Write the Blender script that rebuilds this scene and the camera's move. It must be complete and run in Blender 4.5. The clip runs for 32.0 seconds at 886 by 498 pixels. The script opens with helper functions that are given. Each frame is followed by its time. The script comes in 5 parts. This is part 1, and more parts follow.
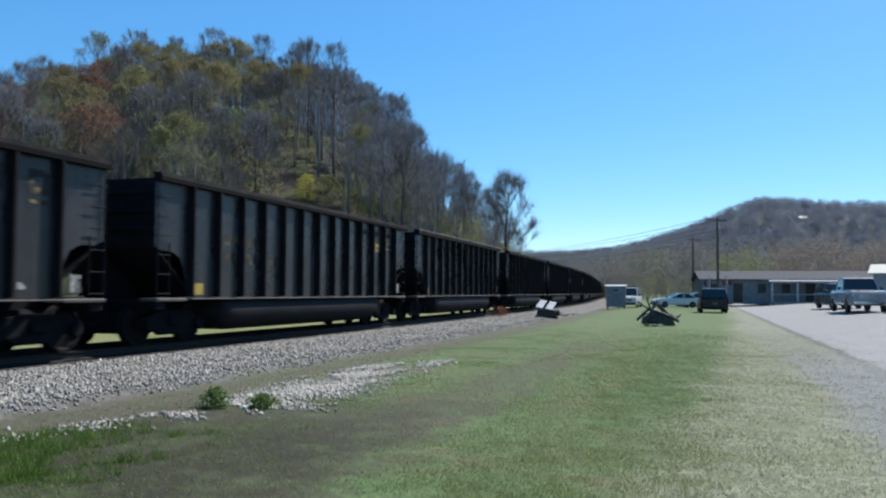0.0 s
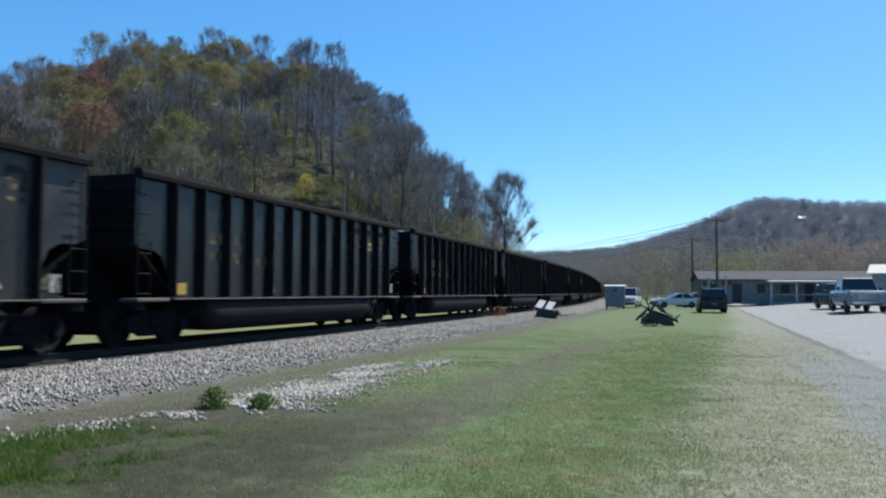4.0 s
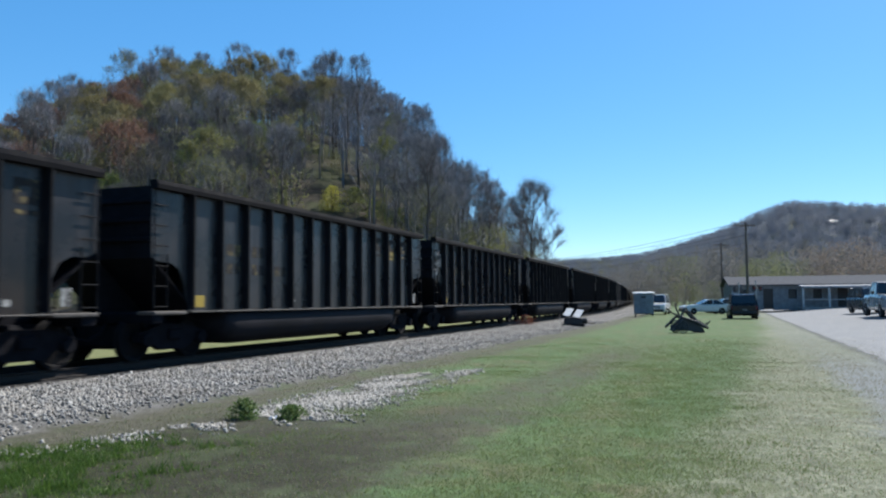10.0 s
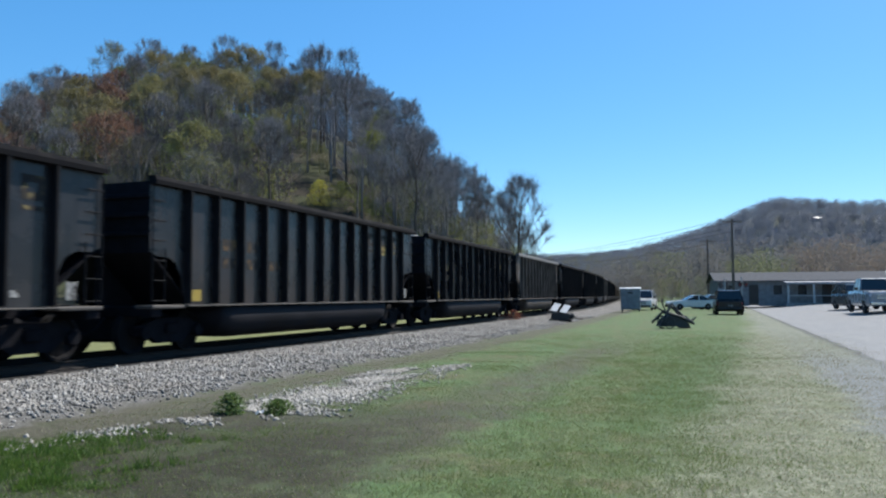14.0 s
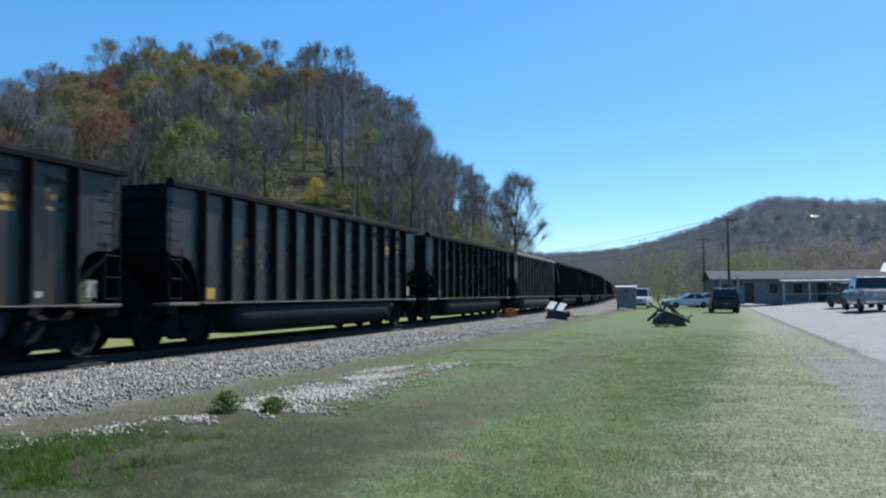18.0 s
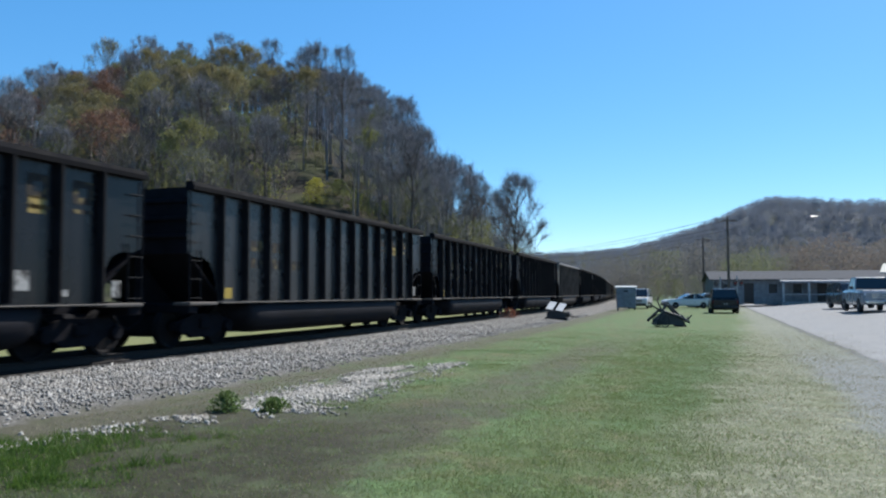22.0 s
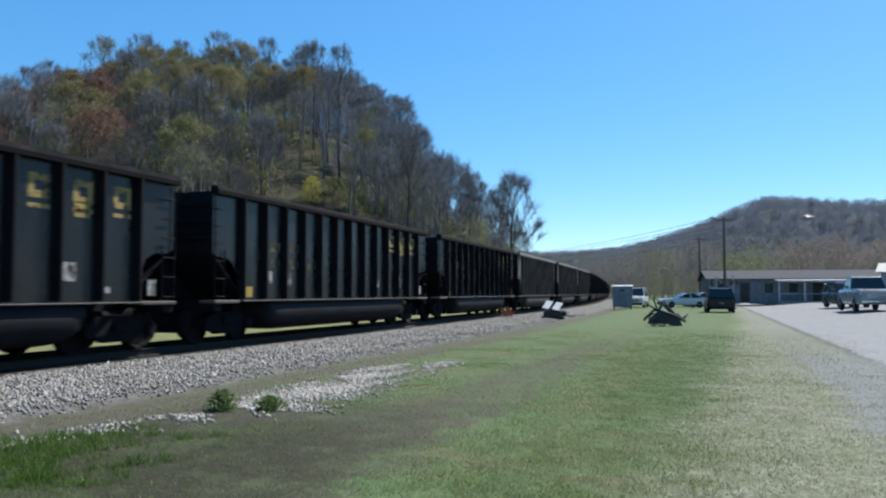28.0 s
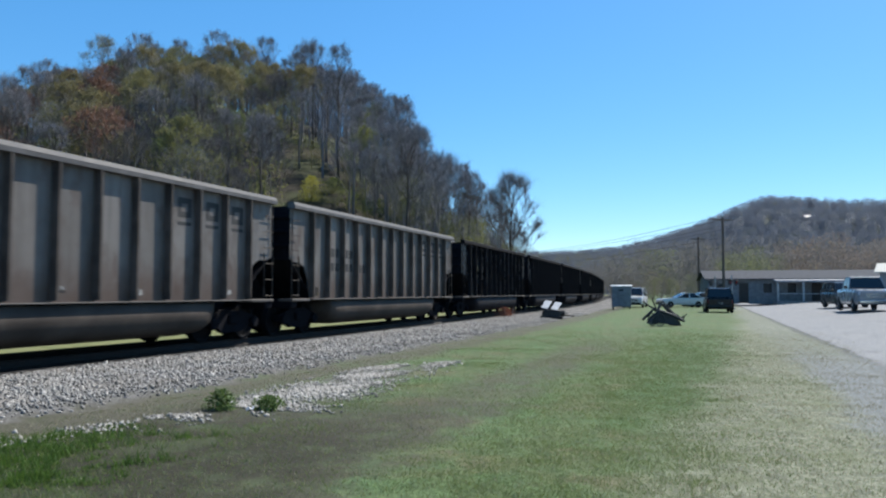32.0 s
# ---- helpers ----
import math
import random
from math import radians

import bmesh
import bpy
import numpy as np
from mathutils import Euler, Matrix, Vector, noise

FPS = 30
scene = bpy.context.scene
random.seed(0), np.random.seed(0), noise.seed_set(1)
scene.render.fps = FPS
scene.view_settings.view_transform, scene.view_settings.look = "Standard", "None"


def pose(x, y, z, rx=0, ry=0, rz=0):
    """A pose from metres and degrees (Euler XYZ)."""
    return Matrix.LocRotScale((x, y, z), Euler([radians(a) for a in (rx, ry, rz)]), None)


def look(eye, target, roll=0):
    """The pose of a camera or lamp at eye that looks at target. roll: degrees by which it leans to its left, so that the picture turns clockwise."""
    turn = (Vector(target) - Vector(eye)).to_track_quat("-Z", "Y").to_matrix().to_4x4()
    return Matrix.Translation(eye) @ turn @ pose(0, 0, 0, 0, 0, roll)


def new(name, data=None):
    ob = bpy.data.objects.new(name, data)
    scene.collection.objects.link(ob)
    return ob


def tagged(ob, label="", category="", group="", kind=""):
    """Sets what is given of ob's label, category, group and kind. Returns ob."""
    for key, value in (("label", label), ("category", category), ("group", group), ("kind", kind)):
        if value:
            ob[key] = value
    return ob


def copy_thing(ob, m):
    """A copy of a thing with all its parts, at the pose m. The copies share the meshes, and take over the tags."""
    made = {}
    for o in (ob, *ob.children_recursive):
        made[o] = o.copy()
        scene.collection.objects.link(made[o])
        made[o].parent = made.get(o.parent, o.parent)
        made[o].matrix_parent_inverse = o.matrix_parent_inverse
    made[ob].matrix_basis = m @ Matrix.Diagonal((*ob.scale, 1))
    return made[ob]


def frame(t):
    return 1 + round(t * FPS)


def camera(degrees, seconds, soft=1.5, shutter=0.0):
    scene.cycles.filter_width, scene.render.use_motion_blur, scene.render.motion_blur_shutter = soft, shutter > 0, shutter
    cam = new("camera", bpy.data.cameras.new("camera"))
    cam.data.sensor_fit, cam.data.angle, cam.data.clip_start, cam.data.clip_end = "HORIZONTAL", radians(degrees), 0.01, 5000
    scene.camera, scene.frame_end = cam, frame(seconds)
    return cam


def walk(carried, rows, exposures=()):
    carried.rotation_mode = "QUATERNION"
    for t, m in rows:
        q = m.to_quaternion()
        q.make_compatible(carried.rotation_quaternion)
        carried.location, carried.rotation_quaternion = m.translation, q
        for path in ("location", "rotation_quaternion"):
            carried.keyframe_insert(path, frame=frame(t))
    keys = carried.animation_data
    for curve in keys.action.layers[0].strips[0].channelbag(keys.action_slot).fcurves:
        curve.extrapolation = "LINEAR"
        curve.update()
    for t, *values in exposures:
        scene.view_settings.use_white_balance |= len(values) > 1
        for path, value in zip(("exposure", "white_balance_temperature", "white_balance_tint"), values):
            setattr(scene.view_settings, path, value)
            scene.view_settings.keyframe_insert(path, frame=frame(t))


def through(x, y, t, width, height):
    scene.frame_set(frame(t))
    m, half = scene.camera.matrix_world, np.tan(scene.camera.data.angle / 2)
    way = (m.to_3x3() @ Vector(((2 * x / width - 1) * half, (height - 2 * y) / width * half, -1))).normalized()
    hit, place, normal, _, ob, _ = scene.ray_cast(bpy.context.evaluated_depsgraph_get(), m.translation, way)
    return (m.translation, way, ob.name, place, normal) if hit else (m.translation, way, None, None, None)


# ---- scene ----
# ---- the camera and its way ----
# z = 0 is the top of the rails; the camera sits in a parked car and is turned a little by hand
EYE = (0.0, 0.0, 1.204)
cam = camera(58.49, 32.0, soft=2.25, shutter=0.2)
TURNS = (
    (0, 93.112, -0.249, -0.365), (0.5, 93.063, -0.218, -0.425), (1, 93.127, -0.197, -0.342),
    (1.5, 93.065, -0.206, -0.426), (2, 93.099, -0.245, -0.445), (2.5, 93.143, -0.308, -0.376),
    (3, 93.122, -0.237, -0.396), (3.5, 93.122, -0.241, -0.401), (5.5, 93.08, -0.302, -0.48),
    (6, 93.122, -0.294, -0.406), (6.5, 93.107, -0.254, -0.432), (7, 93.134, -0.306, -0.395),
    (7.5, 93.261, -0.159, -0.133), (8, 93.472, 0.052, 0.484), (8.5, 93.552, 0.129, 0.673),
    (9, 93.811, 0.361, 1.345), (9.5, 93.89, 0.547, 1.717), (10, 93.795, 0.452, 1.525),
    (10.5, 93.701, 0.371, 1.204), (11, 93.656, 0.272, 0.995), (11.5, 93.581, 0.271, 0.886),
    (12, 93.557, 0.285, 0.846), (12.5, 93.524, 0.247, 0.782), (13, 93.495, 0.254, 0.761),
    (13.5, 93.456, 0.267, 0.698), (14, 93.423, 0.267, 0.627), (14.5, 93.384, 0.178, 0.487),
    (16.5, 93.295, 0.277, 0.467), (17, 93.295, 0.272, 0.457), (18, 93.285, 0.227, 0.352),
    (19, 93.328, 0.186, 0.374), (20, 93.324, 0.198, 0.387), (21, 93.305, 0.163, 0.366),
    (22, 93.287, 0.173, 0.332), (23, 93.3, 0.118, 0.288), (24, 93.313, 0.141, 0.294),
    (25, 93.304, 0.112, 0.284), (25.5, 93.25, 0.137, 0.199), (27.5, 93.193, 0.044, 0.062),
    (28, 93.208, 0.088, 0.08), (29, 93.208, 0.09, 0.084), (29.5, 93.16, 0.075, 0.017),
    (30, 93.171, 0.057, 0.029), (30.5, 93.174, -0.001, 0.0), (31, 93.19, 0.022, 0.014),
    (31.5, 93.161, 0.038, -0.039), (32, 93.183, 0.036, 0.002))
walk(cam, [(t, pose(*EYE, rx, ry, rz)) for t, rx, ry, rz in TURNS], exposures=((0, 0.84), (32, 0.84)))

# ---- light ----
HEAD = 0.33666                       # the track's heading, right of straight ahead (radians)
HD = Vector((math.sin(HEAD), math.cos(HEAD), 0))
LF = Vector((-math.cos(HEAD), math.sin(HEAD), 0))
SUN_ALONG, SUN_OUT, SUN_UP = 2.2, 1.0, 2.75
sun_dir = (HD * SUN_ALONG - LF * SUN_OUT + Vector((0, 0, SUN_UP))).normalized()
sun = new("sun", bpy.data.lights.new("sun", "SUN"))
sun.data.energy, sun.data.angle, sun.data.color = 5.0, radians(0.53), (1.0, 0.95, 0.87)
sun.matrix_basis = look(sun_dir * 300, (0, 0, 0))
world = bpy.data.worlds.new("sky")
scene.world = world
world.use_nodes = True
sky = world.node_tree.nodes.new("ShaderNodeTexSky")
sky.sky_type, sky.sun_disc = "NISHITA", False
sky.sun_elevation = math.asin(sun_dir.z)
sky.sun_rotation = math.atan2(sun_dir.x, sun_dir.y)
sky.air_density, sky.dust_density, sky.ozone_density, sky.altitude = 0.75, 0.2, 5.0, 0
bg = world.node_tree.nodes["Background"]
bg.inputs["Strength"].default_value = 0.085
tone = world.node_tree.nodes.new("ShaderNodeHueSaturation")
tone.inputs["Saturation"].default_value = 1.2
tone.inputs["Hue"].default_value = 0.49
split, join = world.node_tree.nodes.new("ShaderNodeSeparateColor"), world.node_tree.nodes.new("ShaderNodeCombineColor")
split.mode = join.mode = "HSV"
even, level = world.node_tree.nodes.new("ShaderNodeMath"), world.node_tree.nodes.new("ShaderNodeMath")
even.operation, level.operation = "POWER", "MULTIPLY"
even.inputs[1].default_value, level.inputs[1].default_value = 0.60, 2.38      # a thin even haze: the sky pales little towards the horizon
world.node_tree.links.new(sky.outputs[0], tone.inputs["Color"])
world.node_tree.links.new(tone.outputs[0], split.inputs[0])
world.node_tree.links.new(split.outputs[0], join.inputs[0])
world.node_tree.links.new(split.outputs[1], join.inputs[1])
world.node_tree.links.new(split.outputs[2], even.inputs[0])
world.node_tree.links.new(even.outputs[0], level.inputs[0])
world.node_tree.links.new(level.outputs[0], join.inputs[2])
world.node_tree.links.new(join.outputs[0], bg.inputs[0])


# ---- the track's line ----
CENTRE, BEND_FROM, BEND_TO, BEND = 12.77, 10.97, 122.0, 0.00104


def track(s, off=0.0):
    """The point s metres along the track, off metres to its left, and the heading there (radians)."""
    u = min(max(s - BEND_FROM, 0.0), BEND_TO - BEND_FROM)
    a = BEND * u
    along = min(s, BEND_FROM) + math.sin(a) / BEND
    side = CENTRE + (1 - math.cos(a)) / BEND
    rest = max(s - BEND_TO, 0.0)
    along += rest * math.cos(a)
    side += rest * math.sin(a)
    p = HD * along + LF * side
    h = HEAD - a
    return p + Vector((-math.cos(h), math.sin(h), 0)) * off, h


def uw(u, w, z=0.0):
    """A place from metres along the track's heading and metres towards the track."""
    p = HD * u + LF * w
    return Vector((p.x, p.y, z))


# ---- mesh building ----
class Geo:
    """Vertices and faces of one mesh."""

    def __init__(self):
        self.v, self.f = [], []

    def add(self, verts, faces):
        n = len(self.v)
        self.v += [tuple(p) for p in verts]
        self.f += [tuple(i + n for i in f) for f in faces]
        return self

    def box(self, x0, x1, y0, y1, z0, z1, b=0.0, m=None):
        if b <= 0:
            vs = [(x, y, z) for z in (z0, z1) for x, y in ((x0, y0), (x1, y0), (x1, y1), (x0, y1))]
            fs = [(3, 2, 1, 0), (4, 5, 6, 7), (0, 1, 5, 4), (1, 2, 6, 5), (2, 3, 7, 6), (3, 0, 4, 7)]
        else:
            vs, fs, idx = [], [], {}
            lo, hi = (x0, y0, z0), (x1, y1, z1)
            for c in range(8):
                sg = [(c >> k) & 1 for k in range(3)]
                for ax in range(3):
                    p = [hi[k] - b if sg[k] else lo[k] + b for k in range(3)]
                    p[ax] = hi[ax] if sg[ax] else lo[ax]
                    idx[c, ax] = len(vs)
                    vs.append(tuple(p))
            for ax in range(3):
                a, d = (ax + 1) % 3, (ax + 2) % 3
                for s in (0, 1):
                    ring = [s << ax, s << ax | 1 << a, s << ax | 1 << a | 1 << d, s << ax | 1 << d]
                    f = [idx[c, ax] for c in ring]
                    fs.append(tuple(f if s else f[::-1]))
                for sa in (0, 1):
                    for sd in (0, 1):
                        c0 = sa << a | sd << d
                        c1 = c0 | 1 << ax
                        f = [idx[c0, a], idx[c1, a], idx[c1, d], idx[c0, d]]
                        fs.append(tuple(f if sa == sd else f[::-1]))
            for c in range(8):
                f = [idx[c, k] for k in range(3)]
                fs.append(tuple(f if bin(c).count("1") % 2 else f[::-1]))
        if m is not None:
            vs = [m @ Vector(p) for p in vs]
        return self.add(vs, fs)

    def prism(self, poly, axis, a, b):
        """A closed outline pushed along an axis ('x', 'y' or 'z') from a to b."""
        put = {"x": lambda p, t: (t, p[0], p[1]), "y": lambda p, t: (p[0], t, p[1]), "z": lambda p, t: (p[0], p[1], t)}[axis]
        n = len(poly)
        vs = [put(p, a) for p in poly] + [put(p, b) for p in poly]
        fs = [tuple(range(n))[::-1], tuple(range(n, 2 * n))] + [(i, (i + 1) % n, n + (i + 1) % n, n + i) for i in range(n)]
        return self.add(vs, fs)

    def tube(self, pts, radii, n=6, caps=True):
        pts = [Vector(p) for p in pts]
        if isinstance(radii, (int, float)):
            radii = [radii] * len(pts)
        vs, fs = [], []
        ref = None
        for i, p in enumerate(pts):
            d = (pts[min(i + 1, len(pts) - 1)] - pts[max(i - 1, 0)]).normalized()
            if ref is None:
                ref = Vector((0, 0, 1)) if abs(d.z) < 0.9 else Vector((1, 0, 0))
            e = d.cross(ref).normalized()
            g = e.cross(d).normalized()
            ref = g
            for k in range(n):
                t = 2 * math.pi * k / n
                vs.append(p + (e * math.cos(t) + g * math.sin(t)) * radii[i])
        for i in range(len(pts) - 1):
            for k in range(n):
                a, b = i * n + k, i * n + (k + 1) % n
                fs.append((a, b, b + n, a + n))
        if caps:
            fs.append(tuple(range(n))[::-1])
            fs.append(tuple(range((len(pts) - 1) * n, len(pts) * n)))
        return self.add(vs, fs)

    def lathe(self, prof, axis="z", n=20, at=(0, 0, 0)):
        """A profile of (radius, height) pairs turned round an axis."""
        vs, fs = [], []
        for r, h in prof:
            for k in range(n):
                t = 2 * math.pi * k / n
                c, s = r * math.cos(t), r * math.sin(t)
                p = {"z": (c, s, h), "y": (s, h, c), "x": (h, c, s)}[axis]
                vs.append((p[0] + at[0], p[1] + at[1], p[2] + at[2]))
        for i in range(len(prof) - 1):
            for k in range(n):
                a, b = i * n + k, i * n + (k + 1) % n
                fs.append((a, b, b + n, a + n))
        fs.append(tuple(range(n))[::-1])
        fs.append(tuple(range((len(prof) - 1) * n, len(prof) * n)))
        return self.add(vs, fs)

    def loft(self, rings, closed=True):
        n = len(rings[0])
        vs = [p for r in rings for p in r]
        fs = []
        for i in range(len(rings) - 1):
            for k in range(n if closed else n - 1):
                a, b = i * n + k, i * n + (k + 1) % n
                fs.append((a, b, b + n, a + n))
        if closed:
            fs.append(tuple(range(n))[::-1])
            fs.append(tuple(range((len(rings) - 1) * n, len(rings) * n)))
        return self.add(vs, fs)

    def mesh(self, name, mat=None, smooth=False):
        me = bpy.data.meshes.new(name)
        me.from_pydata(self.v, [], self.f)
        if mat:
            me.materials.append(mat)
        if smooth:
            me.shade_smooth()
        me.update()
        return me


def fast_mesh(name, verts, tris, mat):
    """A mesh of triangles from arrays."""
    me = bpy.data.meshes.new(name)
    me.vertices.add(len(verts))
    me.vertices.foreach_set("co", np.asarray(verts, np.float32).ravel())
    me.loops.add(len(tris) * 3)
    me.loops.foreach_set("vertex_index", np.asarray(tris, np.int32).ravel())
    me.polygons.add(len(tris))
    me.polygons.foreach_set("loop_start", np.arange(0, len(tris) * 3, 3, dtype=np.int32))
    me.update(calc_edges=True)
    me.materials.append(mat)
    return me


def part(name, geo, mat, parent, label="", smooth=False):
    ob = new(name, geo if isinstance(geo, bpy.types.Mesh) else geo.mesh(name, mat, smooth))
    ob.parent = parent
    if label:
        tagged(ob, label=label)
    return ob


def thing(name, label, category, m=None, group="", kind=""):
    ob = new(name)
    ob.empty_display_size = 0.3
    if m is not None:
        ob.matrix_basis = m
    return tagged(ob, label, category, group, kind)


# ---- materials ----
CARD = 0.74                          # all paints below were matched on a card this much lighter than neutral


class Nodes:
    """Short names for the nodes of one material."""

    def __init__(self, name):
        self.m = bpy.data.materials.new(name)
        self.m.use_nodes = True
        self.t = self.m.node_tree
        self.b = self.t.nodes["Principled BSDF"]
        self.co = self.t.nodes.new("ShaderNodeTexCoord").outputs["Object"]

    def link(self, a, b):
        if hasattr(a, "is_output"):
            self.t.links.new(a, b)
        else:
            b.default_value = a

    def noise(self, scale, detail=4.0, rough=0.55, stretch=None, co=None, shift=None):
        src = co or self.co
        if stretch or shift is not None:
            mp = self.t.nodes.new("ShaderNodeMapping")
            self.t.links.new(src, mp.inputs["Vector"])
            if stretch:
                mp.inputs["Scale"].default_value = stretch
            if shift is not None:
                self.link(shift, mp.inputs["Location"])
            src = mp.outputs[0]
        n = self.t.nodes.new("ShaderNodeTexNoise")
        self.t.links.new(src, n.inputs["Vector"])
        n.inputs["Scale"].default_value, n.inputs["Detail"].default_value = scale, detail
        n.inputs["Roughness"].default_value = rough
        return n.outputs["Fac"]

    def voronoi(self, scale, feature="F1", out="Distance", co=None):
        n = self.t.nodes.new("ShaderNodeTexVoronoi")
        n.feature = feature
        self.t.links.new(co or self.co, n.inputs["Vector"])
        n.inputs["Scale"].default_value = scale
        return n.outputs[out]

    def ramp(self, fac, a, b, va=0.0, vb=1.0):
        n = self.t.nodes.new("ShaderNodeMapRange")
        n.interpolation_type = "SMOOTHSTEP"
        self.link(fac, n.inputs["Value"])
        for k, v in (("From Min", a), ("From Max", b), ("To Min", va), ("To Max", vb)):
            n.inputs[k].default_value = v
        return n.outputs["Result"]

    def math(self, op, a, b=0.0):
        n = self.t.nodes.new("ShaderNodeMath")
        n.operation = op
        self.link(a, n.inputs[0])
        self.link(b, n.inputs[1])
        return n.outputs[0]

    def mix(self, fac, a, b):
        n = self.t.nodes.new("ShaderNodeMix")
        n.data_type = "RGBA"
        self.link(fac, n.inputs["Factor"])
        for v, s in ((a, n.inputs["A"]), (b, n.inputs["B"])):
            if isinstance(v, tuple):
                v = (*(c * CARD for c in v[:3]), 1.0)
            self.link(v, s)
        return n.outputs["Result"]

    def axis(self, k):
        n = self.t.nodes.new("ShaderNodeSeparateXYZ")
        self.t.links.new(self.co, n.inputs[0])
        return n.outputs[k]

    def rand(self):
        return self.t.nodes.new("ShaderNodeObjectInfo").outputs["Random"]

    def island(self):
        return self.t.nodes.new("ShaderNodeNewGeometry").outputs["Random Per Island"]

    def done(self, col, rough=0.7, metal=0.0, bump=None, dist=0.01, strength=0.5, spec=0.5):
        if isinstance(col, tuple):
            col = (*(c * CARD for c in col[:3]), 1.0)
        self.link(col, self.b.inputs["Base Color"])
        self.link(rough, self.b.inputs["Roughness"])
        self.b.inputs["Metallic"].default_value = metal
        self.b.inputs["Specular IOR Level"].default_value = spec
        if bump is not None:
            n = self.t.nodes.new("ShaderNodeBump")
            n.inputs["Strength"].default_value, n.inputs["Distance"].default_value = strength, dist
            self.t.links.new(bump, n.inputs["Height"])
            self.t.links.new(n.outputs[0], self.b.inputs["Normal"])
        return self.m


def plain(name, col, rough=0.6, metal=0.0, var=0.25, scale=3.0, bump=0.004, spec=0.4):
    """A surface of one colour with grain and stains at two scales."""
    n = Nodes(name)
    big, fine = n.noise(scale), n.noise(scale * 14, 3)
    dark = tuple(c * (1 - var) for c in col)
    lite = tuple(min(1, c * (1 + var * 0.7)) for c in col)
    c = n.mix(n.ramp(big, 0.3, 0.7), dark, lite)
    c = n.mix(n.ramp(fine, 0.35, 0.75, 0, 0.5), c, tuple(v * 0.75 for v in col))
    return n.done(c, n.ramp(big, 0.2, 0.8, rough * 0.85, min(1, rough * 1.15)), metal, fine, bump, spec=spec)


def worn(name, col, lo=0.42, hi=0.6):
    """Old sign paint, rubbed through to the dark ground in places."""
    n = Nodes(name)
    f = n.noise(5, 5, 0.7)
    c = n.mix(n.ramp(f, lo, hi), (0.03, 0.028, 0.028), col)
    c = n.mix(n.ramp(n.noise(26, 3), 0.5, 0.75, 0, 0.5), c, (0.05, 0.045, 0.04))
    return n.done(c, 0.8, spec=0.15)


def car_paint(name, base, dust, rust, dust_amount=0.5, rust_amount=0.5, rough=0.6, spec=0.35):
    """Railway car paint with dust, vertical streaks and rust along the lower edge."""
    n = Nodes(name)
    shift = n.t.nodes.new("ShaderNodeCombineXYZ")
    n.link(n.math("MULTIPLY", n.rand(), 37.0), shift.inputs[0])
    sh = shift.outputs[0]
    cloud = n.noise(0.9, 5, 0.6, shift=sh)
    streak = n.noise(5.0, 4, 0.6, stretch=(1, 1, 0.07), shift=sh)
    fine = n.noise(38, 3, shift=sh)
    c = n.mix(n.ramp(cloud, 0.35, 0.75, 0, dust_amount), base, dust)
    c = n.mix(n.ramp(streak, 0.46, 0.7, 0, 0.7), c, tuple(v * 0.55 for v in base))
    bay = n.t.nodes.new("ShaderNodeTexWhiteNoise")
    bay.noise_dimensions = "2D"
    which = n.t.nodes.new("ShaderNodeCombineXYZ")
    n.link(n.math("FLOOR", n.math("DIVIDE", n.math("ADD", n.axis(0), 6.17), 1.0283)), which.inputs[0])
    n.link(n.rand(), which.inputs[1])
    n.t.links.new(which.outputs[0], bay.inputs["Vector"])
    c = n.mix(n.ramp(bay.outputs["Value"], 0.25, 1.0, 0, 0.55), c, tuple(v * 0.5 for v in base))
    runs = n.noise(3.2, 5, 0.65, stretch=(1, 1, 0.16), shift=sh)
    c = n.mix(n.ramp(runs, 0.54, 0.68, 0, rust_amount * 0.8), c, tuple(v * 0.8 for v in rust))
    low = n.ramp(n.math("ADD", n.axis(2), n.math("MULTIPLY", n.noise(2.2, 4, 0.6, shift=sh), 1.2)), 1.5, 2.6, rust_amount, 0.0)
    c = n.mix(low, c, rust)
    c = n.mix(n.ramp(n.noise(7, 5, 0.7, shift=sh), 0.62, 0.74, 0, rust_amount), c, rust)
    c = n.mix(n.ramp(n.noise(1.5, 5, 0.65, stretch=(1, 1, 0.45), shift=sh), 0.52, 0.66, 0, rust_amount), c, rust)
    return n.done(c, n.ramp(cloud, 0.3, 0.8, rough - 0.12, min(1.0, rough + 0.1)), 0, fine, 0.003, spec=spec)


def foliage(name, cols, rough=0.6):
    n = Nodes(name)
    r = n.island()
    c = n.mix(r, cols[0], cols[1])
    c = n.mix(n.ramp(n.rand(), 0.0, 1.0, 0, 0.6), c, cols[2])
    m = n.done(c, rough, spec=0.25)
    n.b.inputs["Transmission Weight"].default_value = 0.0
    n.b.inputs["Subsurface Weight"].default_value = 0.0
    return m


def leafy(name, cols, through=0.45):
    """Thin leaves that let part of the light through."""
    n = Nodes(name)
    c = n.mix(n.island(), cols[0], cols[1])
    c = n.mix(n.ramp(n.rand(), 0.0, 1.0, 0, 0.6), c, cols[2])
    n.done(c, 0.6, spec=0.2)
    tr = n.t.nodes.new("ShaderNodeBsdfTranslucent")
    n.t.links.new(c, tr.inputs[0])
    mx = n.t.nodes.new("ShaderNodeMixShader")
    mx.inputs[0].default_value = through
    n.t.links.new(n.b.outputs[0], mx.inputs[1])
    n.t.links.new(tr.outputs[0], mx.inputs[2])
    n.t.links.new(mx.outputs[0], n.t.nodes["Material Output"].inputs[0])
    return n.m


